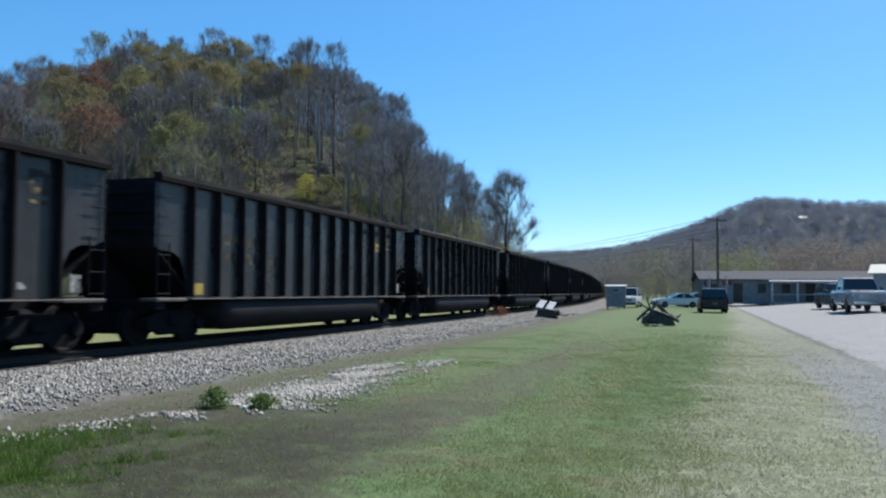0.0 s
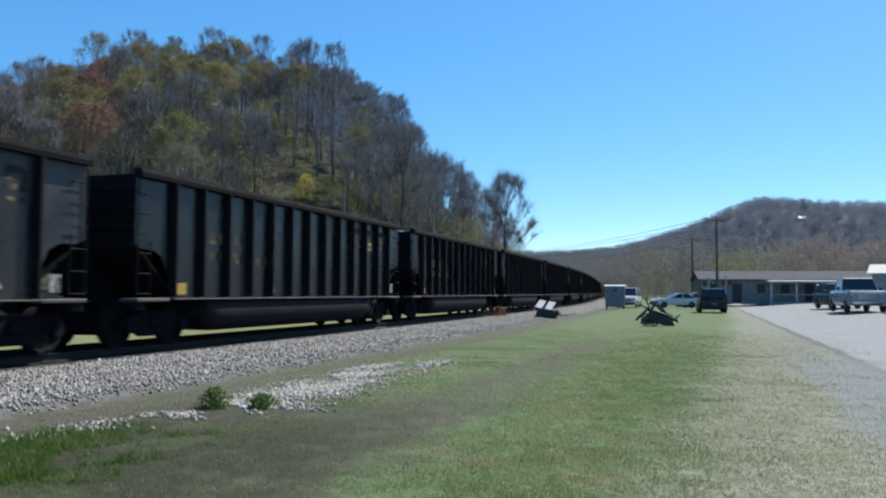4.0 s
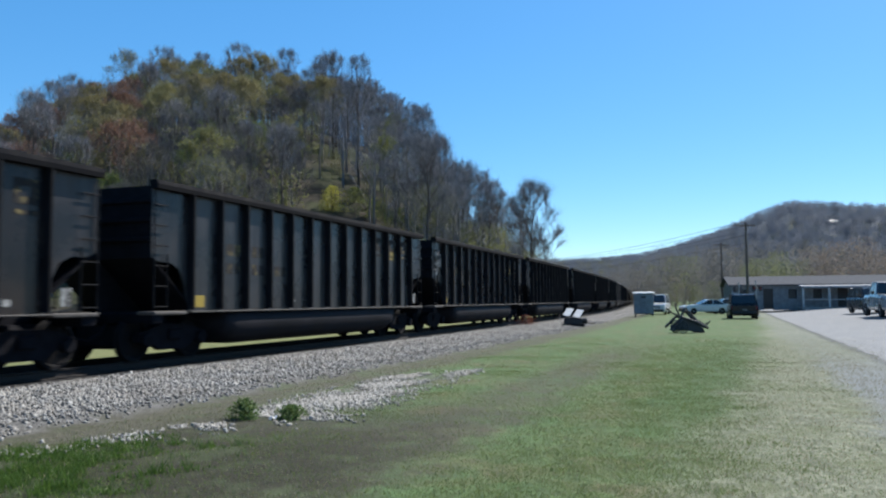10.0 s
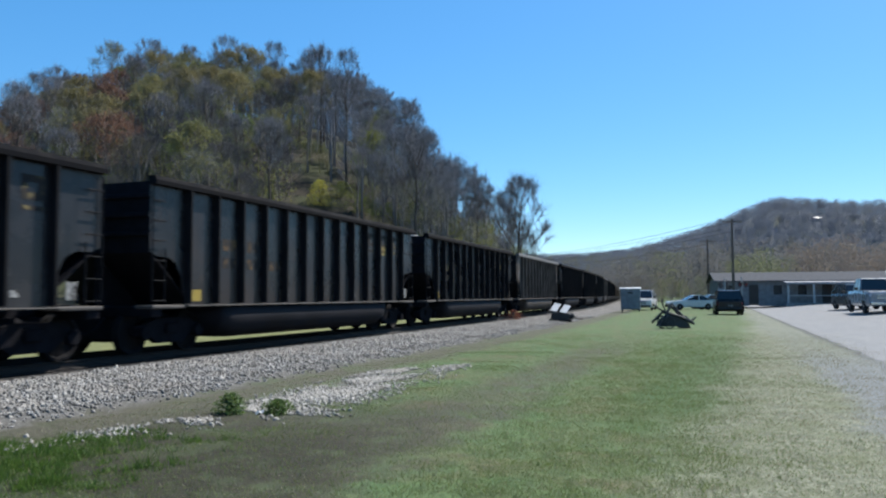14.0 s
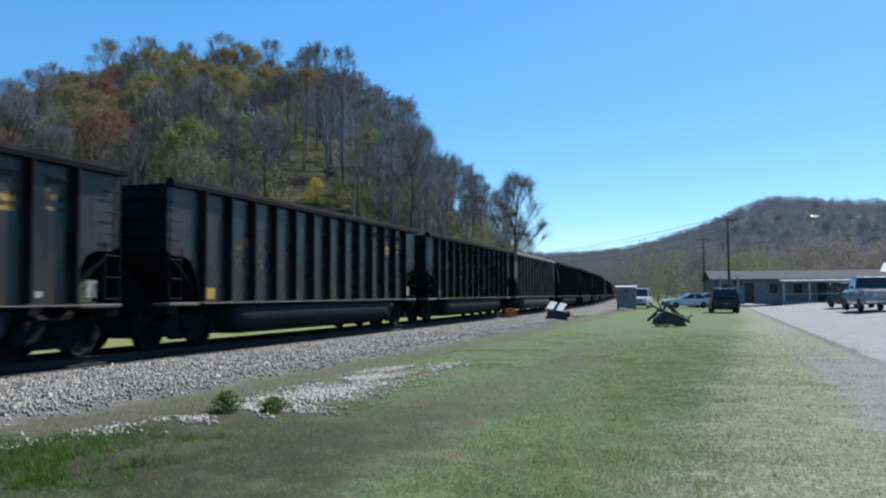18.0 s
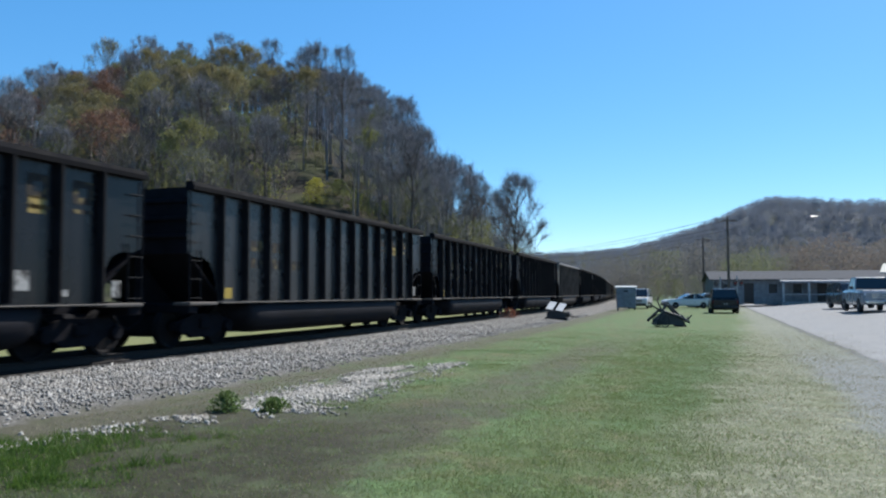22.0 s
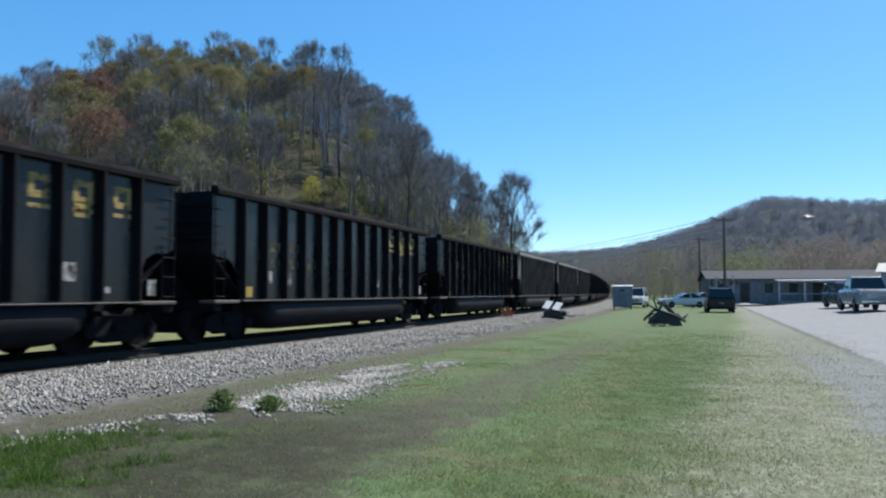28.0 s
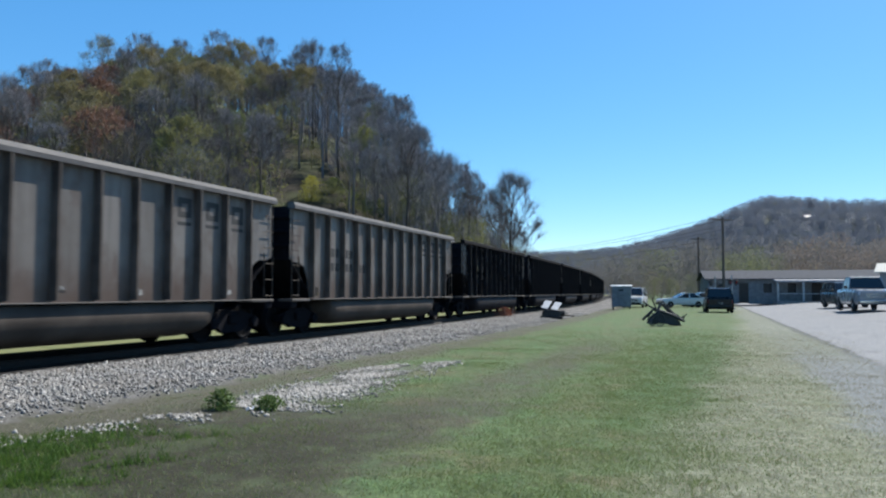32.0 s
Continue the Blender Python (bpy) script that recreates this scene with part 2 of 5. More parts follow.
def bark(name, col):
    n = Nodes(name)
    f = n.noise(6, 5, 0.65, stretch=(1, 1, 0.15))
    c = n.mix(n.ramp(f, 0.35, 0.7), tuple(v * 0.6 for v in col), col)
    c = n.mix(n.ramp(n.rand(), 0, 1, 0, 0.5), c, tuple(v * 1.5 for v in col))
    return n.done(c, 0.9, 0, f, 0.02)


def ground_material():
    """Ground in bands along the track: ballast bed, dry earth, stray gravel, bare earth, mown grass, dead grass, gravel road."""
    n = Nodes("ground")
    u, wr = n.axis(0), n.axis(1)
    past = n.math("MAXIMUM", n.math("SUBTRACT", u, BEND_FROM), 0.0)
    arc = n.math("MINIMUM", past, BEND_TO - BEND_FROM)
    side = n.math("ADD", n.math("MULTIPLY", n.math("MULTIPLY", arc, arc), 0.5 * BEND), n.math("MULTIPLY", n.math("SUBTRACT", past, arc), 0.1155))
    w0 = n.math("SUBTRACT", wr, side)
    big = n.noise(0.5, 5, 0.6)
    mid = n.noise(2.3, 5, 0.6)
    tuft = n.noise(7.0, 5, 0.7)
    fine = n.noise(22, 4, 0.65)
    grit = n.voronoi(26, "F1")
    w = n.math("ADD", w0, n.math("MULTIPLY", n.math("SUBTRACT", mid, 0.5), 1.5))
    wl = n.math("ADD", w0, n.math("MULTIPLY", n.math("SUBTRACT", big, 0.5), 2.2))
    grass = n.mix(n.ramp(fine, 0.3, 0.7), (0.068, 0.128, 0.047), (0.122, 0.205, 0.082))
    grass = n.mix(n.ramp(big, 0.4, 0.65, 0, 0.5), grass, (0.14, 0.15, 0.07))
    worn_grass = n.math("MULTIPLY", n.ramp(n.noise(0.85, 5, 0.65), 0.48, 0.66), n.ramp(mid, 0.35, 0.6, 0.25, 0.9))
    grass = n.mix(worn_grass, grass, (0.15, 0.128, 0.072))
    earth = n.mix(n.ramp(fine, 0.3, 0.7), (0.05, 0.046, 0.036), (0.104, 0.097, 0.075))
    grass = n.mix(n.ramp(tuft, 0.36, 0.6, 0.65, 0.0), grass, (0.045, 0.07, 0.03))
    dry = n.mix(n.ramp(fine, 0.35, 0.65), (0.125, 0.14, 0.092), (0.31, 0.325, 0.235))
    dry = n.mix(n.ramp(tuft, 0.38, 0.58, 0.75, 0.0), dry, (0.115, 0.125, 0.085))
    dry = n.mix(n.ramp(n.noise(1.1, 5, 0.7), 0.5, 0.66, 0, 0.6), dry, (0.13, 0.15, 0.075))
    gravel = n.mix(n.ramp(grit, 0.1, 0.6), (0.30, 0.295, 0.28), (0.10, 0.098, 0.095))
    road = n.mix(n.ramp(fine, 0.3, 0.75), (0.175, 0.184, 0.192), (0.31, 0.32, 0.33))
    road = n.mix(n.ramp(mid, 0.42, 0.62, 0, 0.55), road, (0.29, 0.29, 0.285))
    wroad = n.math("ADD", n.math("SUBTRACT", wr, n.math("MULTIPLY", n.math("MAXIMUM", n.math("SUBTRACT", u, 21.0), 0.0), 0.014)), n.math("MULTIPLY", n.math("SUBTRACT", mid, 0.5), 0.7))
    c = n.mix(n.ramp(wroad, -2.95, -2.85), road, dry)
    rut = n.math("MULTIPLY", n.ramp(wroad, -3.02, -2.92), n.ramp(wroad, -2.62, -2.8))
    c = n.mix(n.math("MULTIPLY", rut, n.ramp(tuft, 0.35, 0.55, 0.1, 0.95)), c, (0.055, 0.056, 0.05))
    apron = n.math("ADD", n.math("ADD", w0, n.math("MULTIPLY", n.math("SUBTRACT", big, 0.5), 1.0)), n.math("MULTIPLY", n.math("SUBTRACT", tuft, 0.5), 1.1))
    apron = n.math("MULTIPLY", n.ramp(apron, -1.15, -1.75), n.ramp(wroad, -2.98, -2.85))
    apron = n.math("MULTIPLY", apron, n.ramp(u, 24.0, 15.0, 0.25, 0.85))
    c = n.mix(apron, c, n.mix(n.ramp(fine, 0.3, 0.72), (0.13, 0.145, 0.155), (0.25, 0.265, 0.275)))
    verge = n.math("ADD", wl, n.math("MULTIPLY", u, 0.052))
    verge = n.math("ADD", verge, n.math("MULTIPLY", n.math("SUBTRACT", fine, 0.5), 1.0))
    c = n.mix(n.ramp(verge, 0.25, 1.5), c, grass)
    edge = n.math("MULTIPLY", n.math("MULTIPLY", n.ramp(verge, 0.7, 1.25), n.ramp(verge, 2.4, 1.5)), n.math("MULTIPLY", n.ramp(u, 7.5, 10.5), n.ramp(u, 30.0, 19.0)))
    c = n.mix(n.math("MULTIPLY", edge, n.ramp(mid, 0.3, 0.6, 0.35, 0.85)), c, (0.06, 0.115, 0.042))
    band = n.math("MULTIPLY", n.ramp(w, 2.2, 2.9), n.ramp(w, 4.2, 3.5))
    band = n.math("MULTIPLY", band, n.ramp(u, 28.0, 18.0, 0.1, 0.9))
    c = n.mix(n.math("MULTIPLY", band, n.ramp(mid, 0.3, 0.6, 0.3, 0.85)), c, earth)
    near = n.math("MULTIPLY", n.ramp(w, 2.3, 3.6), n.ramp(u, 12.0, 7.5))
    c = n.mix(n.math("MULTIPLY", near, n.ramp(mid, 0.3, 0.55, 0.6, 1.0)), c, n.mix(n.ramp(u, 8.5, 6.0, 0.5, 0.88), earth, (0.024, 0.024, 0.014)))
    c = n.mix(n.math("MULTIPLY", n.ramp(w, 5.9, 6.9), n.ramp(mid, 0.25, 0.6, 0.5, 1.0)), c, n.mix(0.12, n.mix(0.35, earth, (0.08, 0.077, 0.055)), dry))
    wp = n.math("SUBTRACT", w, n.math("MULTIPLY", n.math("SUBTRACT", u, 9.0), 0.1))
    patch = n.math("MULTIPLY", n.ramp(wp, 4.7, 5.1), n.ramp(wp, 6.1, 5.7))
    patch = n.math("MULTIPLY", patch, n.math("MULTIPLY", n.ramp(u, 8.3, 9.2), n.ramp(u, 15.0, 13.2)))
    c = n.mix(n.math("MULTIPLY", patch, n.ramp(mid, 0.35, 0.5)), c, gravel)
    c = n.mix(n.math("MULTIPLY", n.ramp(w, 7.5, 8.1), n.ramp(w0, 15.6, 15.1)), c, gravel)
    # bed much darker from just beside the near rail to the far shoulder
    bed_dark = n.math("ADD", w0, n.math("MULTIPLY", n.math("SUBTRACT", tuft, 0.5), 0.5))
    c = n.mix(n.math("MULTIPLY", n.ramp(bed_dark, 10.75, 11.0, 0, 0.95), n.ramp(w0, 15.0, 14.8)), c, (0.016, 0.015, 0.016))
    far = n.ramp(w0, 15.0, 15.8)
    c = n.mix(far, c, n.mix(n.ramp(mid, 0.3, 0.7), (0.13, 0.155, 0.062), (0.205, 0.21, 0.095)))
    hgt = n.math("ADD", n.math("MULTIPLY", n.math("ADD", fine, tuft), 0.6), n.math("MULTIPLY", mid, 1.5))
    return n.done(c, 0.95, 0, hgt, 0.04, 0.7, spec=0.2)


MAT = {
    "ground": ground_material(),
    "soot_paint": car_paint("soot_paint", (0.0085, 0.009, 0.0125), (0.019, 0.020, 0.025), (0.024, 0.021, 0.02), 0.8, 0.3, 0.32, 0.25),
    "black_paint": car_paint("black_paint", (0.019, 0.0195, 0.0235), (0.066, 0.0655, 0.071), (0.055, 0.047, 0.043), 0.85, 0.35, 0.34, 0.25),
    "brown_black_paint": car_paint("brown_black_paint", (0.017, 0.0172, 0.0205), (0.056, 0.053, 0.057), (0.062, 0.042, 0.033), 0.8, 0.45, 0.34, 0.25),
    "grey_paint": car_paint("grey_paint", (0.20, 0.182, 0.168), (0.115, 0.10, 0.092), (0.085, 0.052, 0.038), 0.9, 0.8, 0.55),
    "pale_paint": car_paint("pale_paint", (0.235, 0.218, 0.19), (0.13, 0.116, 0.10), (0.145, 0.095, 0.058), 0.9, 0.6, 0.5),
    "tan_paint": car_paint("tan_paint", (0.18, 0.145, 0.12), (0.095, 0.074, 0.062), (0.075, 0.042, 0.03), 0.9, 0.85, 0.55),
    # darker copies for chords and posts: the shade between panels is in the colour
    "shade_chord": plain("shade_chord", (0.009, 0.0095, 0.012), 0.9, spec=0.06),
    "post_shade_black": plain("post_shade_black", (0.012, 0.0128, 0.016), 0.8, 0, 0.4, 2.0, spec=0.1),
    "post_shade_grey": plain("post_shade_grey", (0.105, 0.09, 0.08), 0.75, 0, 0.45, 1.6, spec=0.15),
    "lit_rim": plain("lit_rim", (0.14, 0.138, 0.14), 0.7, spec=0.2),
    "bright_chord": plain("bright_chord", (0.125, 0.123, 0.126), 0.7, spec=0.2),
    "tub_grime": plain("tub_grime", (0.085, 0.07, 0.06), 0.7, 0, 0.4, 1.2, spec=0.15),
    "tub_black": plain("tub_black", (0.016, 0.016, 0.021), 0.7, 0, 0.4, 1.2, spec=0.12),
    # one brownish grey for the sills and steps of every car
    "sill_grey": plain("sill_grey", (0.12, 0.11, 0.104), 0.8, spec=0.15),
    "truck_iron": plain("truck_iron", (0.012, 0.0125, 0.017), 0.9, 0.0, 0.4, 5, spec=0.06),
    "wheel_steel": plain("wheel_steel", (0.014, 0.0138, 0.016), 0.85, 0.0, 0.3, 5, spec=0.1),
    "rail_steel": plain("rail_steel", (0.03, 0.027, 0.027), 0.6, 0.2, 0.3, 6, spec=0.2),
    "tie_wood": plain("tie_wood", (0.025, 0.022, 0.021), 0.9, 0, 0.4, 4, 0.01),
    "coal": plain("coal", (0.012, 0.012, 0.013), 0.5, 0, 0.5, 9, 0.05),
    "yellow_mark": worn("yellow_mark", (0.24, 0.19, 0.085), 0.5, 0.72),
    "gold_mark": worn("gold_mark", (0.36, 0.27, 0.10), 0.36, 0.5),
    "reflector_yellow": plain("reflector_yellow", (0.42, 0.30, 0.05), 0.5),
    "orange_mark": worn("orange_mark", (0.20, 0.12, 0.055), 0.48, 0.68),
    "white_mark": worn("white_mark", (0.42, 0.42, 0.41)),
    "black_mark": plain("black_mark", (0.03, 0.03, 0.032), 0.7, 0, 0.4, 6),
    "galvanised": plain("galvanised", (0.45, 0.45, 0.44), 0.45, 0.5, 0.25, 5),
}


# ---- ground ----
def step(a, b, x):
    t = min(max((x - a) / (b - a), 0.0), 1.0)
    return t * t * (3 - 2 * t)


def bend(u):
    t = max(u - BEND_FROM, 0.0)
    tc = min(t, BEND_TO - BEND_FROM)
    return 0.5 * BEND * tc * tc + (t - tc) * 0.1155


def ground_z(u, w):
    """Height of the ground; the bed of the track stands a little above it, and the road too."""
    we = w - bend(u)
    z = -0.22 + 0.44 * step(-2.2, -10.0, w) * step(9.0, 42.0, u)
    z += 0.085 * step(7.7, 10.7, we) * step(12.0, 11.5, we) + 0.03 * step(11.6, 12.0, we) * step(15.6, 14.8, we)
    if -8 < u < 70 and -15 < w < 25:
        z += 0.035 * (noise.noise((u * 0.35, w * 0.35, 3.1)) + 0.4 * noise.noise((u * 1.3, w * 1.3, 8.0))) * step(10.8, 9.0, we)
    z -= 0.06 * step(6.0, 7.2, we) * step(8.6, 7.6, we)
    return z


def spread(lo, hi, fine, far):
    vals = list(np.arange(lo, hi + fine / 2, fine))
    d = fine
    a, b = lo, hi
    while b < far:
        d *= 1.35
        a, b = a - d, b + d
        vals = [a] + vals + [b]
    return vals


us, ws = spread(-6.0, 50.0, 0.4, 4200), spread(-12.0, 20.0, 0.3, 4200)
gv = [(u, w, ground_z(u, w)) for u in us for w in ws]
nw = len(ws)
gf = [(i * nw + j, (i + 1) * nw + j, (i + 1) * nw + j + 1, i * nw + j + 1) for i in range(len(us) - 1) for j in range(nw - 1)]
GROUND_M = Matrix(((HD.x, LF.x, 0, 0), (HD.y, LF.y, 0, 0), (0, 0, 1, 0), (0, 0, 0, 1)))
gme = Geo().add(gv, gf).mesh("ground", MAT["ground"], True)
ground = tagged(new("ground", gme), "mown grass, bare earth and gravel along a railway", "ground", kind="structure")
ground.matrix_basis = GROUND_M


# ---- hills ----
def left_hill(X, Y):
    r = math.hypot(X, Y)
    q = X / max(Y, 1.0) * 190 if Y > 40 else -300
    q = max(q, -400.0)
    main = 43.5 * math.exp(-((q + 53) / 76) ** 2) + 14 * step(-120, -240, q)
    main *= 1 / (1 + math.exp(min(40, (q + 5.0) / 3.0)))
    low = 9 / (1 + math.exp(min(40, (q - 17) / 2.2)))
    z = max(main, low) * step(66, 190, r)
    z += 1.6 * noise.noise((X * 0.03, Y * 0.03, 1.0)) * step(70, 110, r)
    return -0.8 + z * (1 if q < 26 else 0)


def right_hill(X, Y):
    r = math.hypot(X, Y)
    q = X / max(Y, 1.0) * 800
    z = 36 + 38 / (1 + math.exp(-(q - 225) / 30)) + 20 / (1 + math.exp(-(q - 285) / 16))
    z += 5 * noise.noise((q * 0.012, r * 0.004, 4.0)) - 0.12 * max(0.0, q - 330)
    return -1.5 + z * step(640, 900, r)


def hill_mesh(fn, b0, b1, nb, r0, r1, nr):
    vs, fs = [], []
    for i in range(nb + 1):
        b = radians(b0 + (b1 - b0) * i / nb)
        for j in range(nr + 1):
            r = r0 + (r1 - r0) * j / nr
            X, Y = r * math.sin(b), r * math.cos(b)
            vs.append((X, Y, fn(X, Y)))
    m = nr + 1
    for i in range(nb):
        for j in range(nr):
            fs.append((i * m + j, (i + 1) * m + j, (i + 1) * m + j + 1, i * m + j + 1))
    return Geo().add(vs, fs)


def litter(name, a, b, c):
    n = Nodes(name)
    f, g = n.noise(0.08, 5, 0.6), n.noise(1.3, 5, 0.65)
    col = n.mix(n.ramp(g, 0.3, 0.7), a, b)
    col = n.mix(n.ramp(f, 0.45, 0.62, 0, 0.8), col, c)
    return n.done(col, 0.95, 0, g, 0.3, 0.6, spec=0.1)


MAT["litter"] = litter("leaf_litter", (0.032, 0.029, 0.024), (0.065, 0.058, 0.044), (0.06, 0.072, 0.034))
# far slope bluish: the haze of distance is mixed into its colour
MAT["far_litter_haze"] = litter("far_slope_haze", (0.115, 0.132, 0.158), (0.155, 0.172, 0.20), (0.145, 0.165, 0.145))
hill_a = new("hillside_near", hill_mesh(left_hill, -72, 8.5, 150, 60, 330, 60).mesh("hillside_near", MAT["litter"], True))
tagged(hill_a, "steep wooded hillside with leaf litter behind the railway", "hill", kind="structure")
hill_b = new("hillside_far", hill_mesh(right_hill, -10, 62, 150, 630, 1500, 40).mesh("hillside_far", MAT["far_litter_haze"], True))
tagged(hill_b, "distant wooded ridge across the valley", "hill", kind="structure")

# ---- trees ----
MAT["bark_grey"] = bark("bark_grey", (0.19, 0.175, 0.16))
MAT["bark_brown"] = bark("bark_brown", (0.085, 0.07, 0.058))
MAT["twig"] = foliage("twig", ((0.10, 0.096, 0.10), (0.15, 0.144, 0.148), (0.15, 0.138, 0.138)), 0.9)
# paler twigs for trees to the right: haze is partly in the colour
MAT["twig_hazed"] = foliage("twig_hazed", ((0.21, 0.21, 0.23), (0.30, 0.295, 0.315), (0.27, 0.26, 0.27)), 0.9)
# far twigs bluish grey, with distance haze put into the colour
MAT["far_twig_haze"] = leafy("far_twig_haze", ((0.165, 0.195, 0.245), (0.20, 0.232, 0.288), (0.19, 0.216, 0.262)), 0.4)
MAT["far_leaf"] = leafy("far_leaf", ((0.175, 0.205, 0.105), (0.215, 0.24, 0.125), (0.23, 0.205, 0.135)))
MAT["leaf_olive"] = leafy("leaf_olive", ((0.19, 0.205, 0.08), (0.24, 0.25, 0.105), (0.27, 0.245, 0.11)))
MAT["leaf_green"] = leafy("leaf_green", ((0.15, 0.20, 0.055), (0.21, 0.26, 0.075), (0.28, 0.285, 0.09)))
MAT["leaf_ochre"] = leafy("leaf_ochre", ((0.20, 0.18, 0.09), (0.25, 0.22, 0.105), (0.25, 0.225, 0.095)))
MAT["leaf_red"] = leafy("leaf_red", ((0.21, 0.12, 0.088), (0.25, 0.145, 0.10), (0.25, 0.13, 0.09)))
MAT["leaf_bright"] = leafy("leaf_bright", ((0.36, 0.36, 0.08), (0.48, 0.46, 0.11), (0.40, 0.39, 0.10)), 0.55)
MAT["leaf_weed"] = leafy("leaf_weed", ((0.09, 0.15, 0.045), (0.17, 0.25, 0.08), (0.12, 0.19, 0.06)), 0.4)


def tree_meshes(seed, height, spread_r, leaf_mat, leaves, twigs=1.0, first=0.35, bark_mat="bark_grey", twig_mat="twig", count=12, fine=1.0):
    """Trunk, rising limbs, twigs and leaves of one tree; the limbs reach out to an egg-shaped crown."""
    rnd = random.Random(seed)
    rs = np.random.RandomState(seed)
    trunk, limbs = Geo(), Geo()
    pts, rad = [], []
    n = 8
    wob = height * 0.012
    off = Vector((0, 0, 0))
    for i in range(n + 1):
        t = i / n
        off += Vector((rnd.uniform(-wob, wob), rnd.uniform(-wob, wob), 0)) * (0.3 + t)
        pts.append(off + Vector((0, 0, height * 0.9 * t - 0.4 * (i == 0))))
        rad.append(height * (0.0125 * (1 - t) ** 0.75 + 0.0015) * (1.35 if i == 0 else 1))
    trunk.tube(pts, rad, 6)
    mid, tall = height * (0.5 + 0.5 * first), height * (0.5 - 0.5 * first) * 1.04
    tips = []

    def reach(p, d):
        """How far it is from p along d to the edge of the crown."""
        k = 0.2
        while k < height:
            q = p + d * k
            if (q.x * q.x + q.y * q.y) / spread_r ** 2 + ((q.z - mid) / tall) ** 2 > 1.0:
                break
            k += 0.25
        return k

    def grow(p, d, length, r, depth):
        q = [p]
        for j in range(3):
            d = (d + Vector((rnd.uniform(-.16, .16), rnd.uniform(-.16, .16), rnd.uniform(0.0, .16)))).normalized()
            q.append(q[-1] + d * length / 3)
        limbs.tube(q, [r, r * 0.8, r * 0.6, r * 0.35], 4 if depth == 0 else 3, caps=False)
        if depth:
            tips.append((q[1], q[3], d))
        if depth == 2:
            return
        for j in range(4 if depth == 0 else 3):
            at = q[1].lerp(q[3], (j + rnd.random()) / (4 if depth == 0 else 3))
            az = rnd.uniform(0, 6.283)
            e = (d + Vector((math.cos(az), math.sin(az), rnd.uniform(0.0, 0.4))) * 0.62).normalized()
            far = min(reach(at, e), length * 0.8)
            grow(at, e, max(far, height * 0.04) * rnd.uniform(0.75, 1.0), r * 0.55, depth + 1)

    for i in range(count):
        t = first + (0.9 - first) * ((i + rnd.random()) / count) ** 0.9
        a = t / 0.9 * n
        k = min(int(a), n - 1)
        p = pts[k].lerp(pts[k + 1], a - k)
        az = i * 2.4 + rnd.uniform(-0.5, 0.5)
        d = Vector((math.cos(az), math.sin(az), 0.75 + 1.2 * t * rnd.uniform(0.7, 1.2))).normalized()
        grow(p, d, reach(p, d) * rnd.uniform(0.8, 1.0), height * 0.0038 * (1.2 - 0.7 * t), 0)
    tv, tt, lv, lt = [], [], [], []
    for a, b, d in tips:
        for j in range(int(10 * twigs)):
            p = np.array(a.lerp(b, rs.rand()))
            e = rs.normal(size=3) * 0.75 + np.array(d) * 1.1 + np.array((0, 0, 0.3))
            e = e / np.linalg.norm(e) * height * rs.uniform(0.03, 0.085) * fine
            w = rs.normal(size=3)
            w = w / np.linalg.norm(w) * height * 0.0009 / fine ** 0.5
            k = len(tv)
            tv += [p - w, p + w, p + e]
            tt.append((k, k + 1, k + 2))
        for j in range(int(leaves * 0.75)):
            p = np.array(a.lerp(b, 0.3 + 0.8 * rs.rand())) + rs.normal(size=3) * height * 0.022
            e, w = rs.normal(size=3), rs.normal(size=3)
            sz = height * rs.uniform(0.006, 0.011)
            e, w = e / np.linalg.norm(e) * sz, w / np.linalg.norm(w) * sz * 0.7
            k = len(lv)
            lv += [p - w, p + e, p + w, p - e]
            lt += [(k, k + 1, k + 2), (k, k + 2, k + 3)]
    lm = limbs.mesh("limbs", MAT[bark_mat])
    lm.calc_loop_triangles()
    cv = np.array([v.co[:] for v in lm.vertices])
    ct = np.array([t.vertices[:] for t in lm.loop_triangles])
    bpy.data.meshes.remove(lm)
    kinds = [np.zeros(len(ct), np.int32), np.ones(len(tt), np.int32)]
    V, T = [cv, np.array(tv)], [ct, np.array(tt) + len(cv)]
    if lt:
        V.append(np.array(lv))
        T.append(np.array(lt) + len(cv) + len(tv))
        kinds.append(np.full(len(lt), 2, np.int32))
    crown = fast_mesh("crown", np.concatenate(V), np.concatenate(T), MAT[bark_mat])
    crown.materials.append(MAT[twig_mat])
    if lt:
        crown.materials.append(MAT[leaf_mat])
    crown.polygons.foreach_set("material_index", np.concatenate(kinds))
    return [("trunk", trunk.mesh("trunk", MAT[bark_mat], True)), ("crown", crown)]


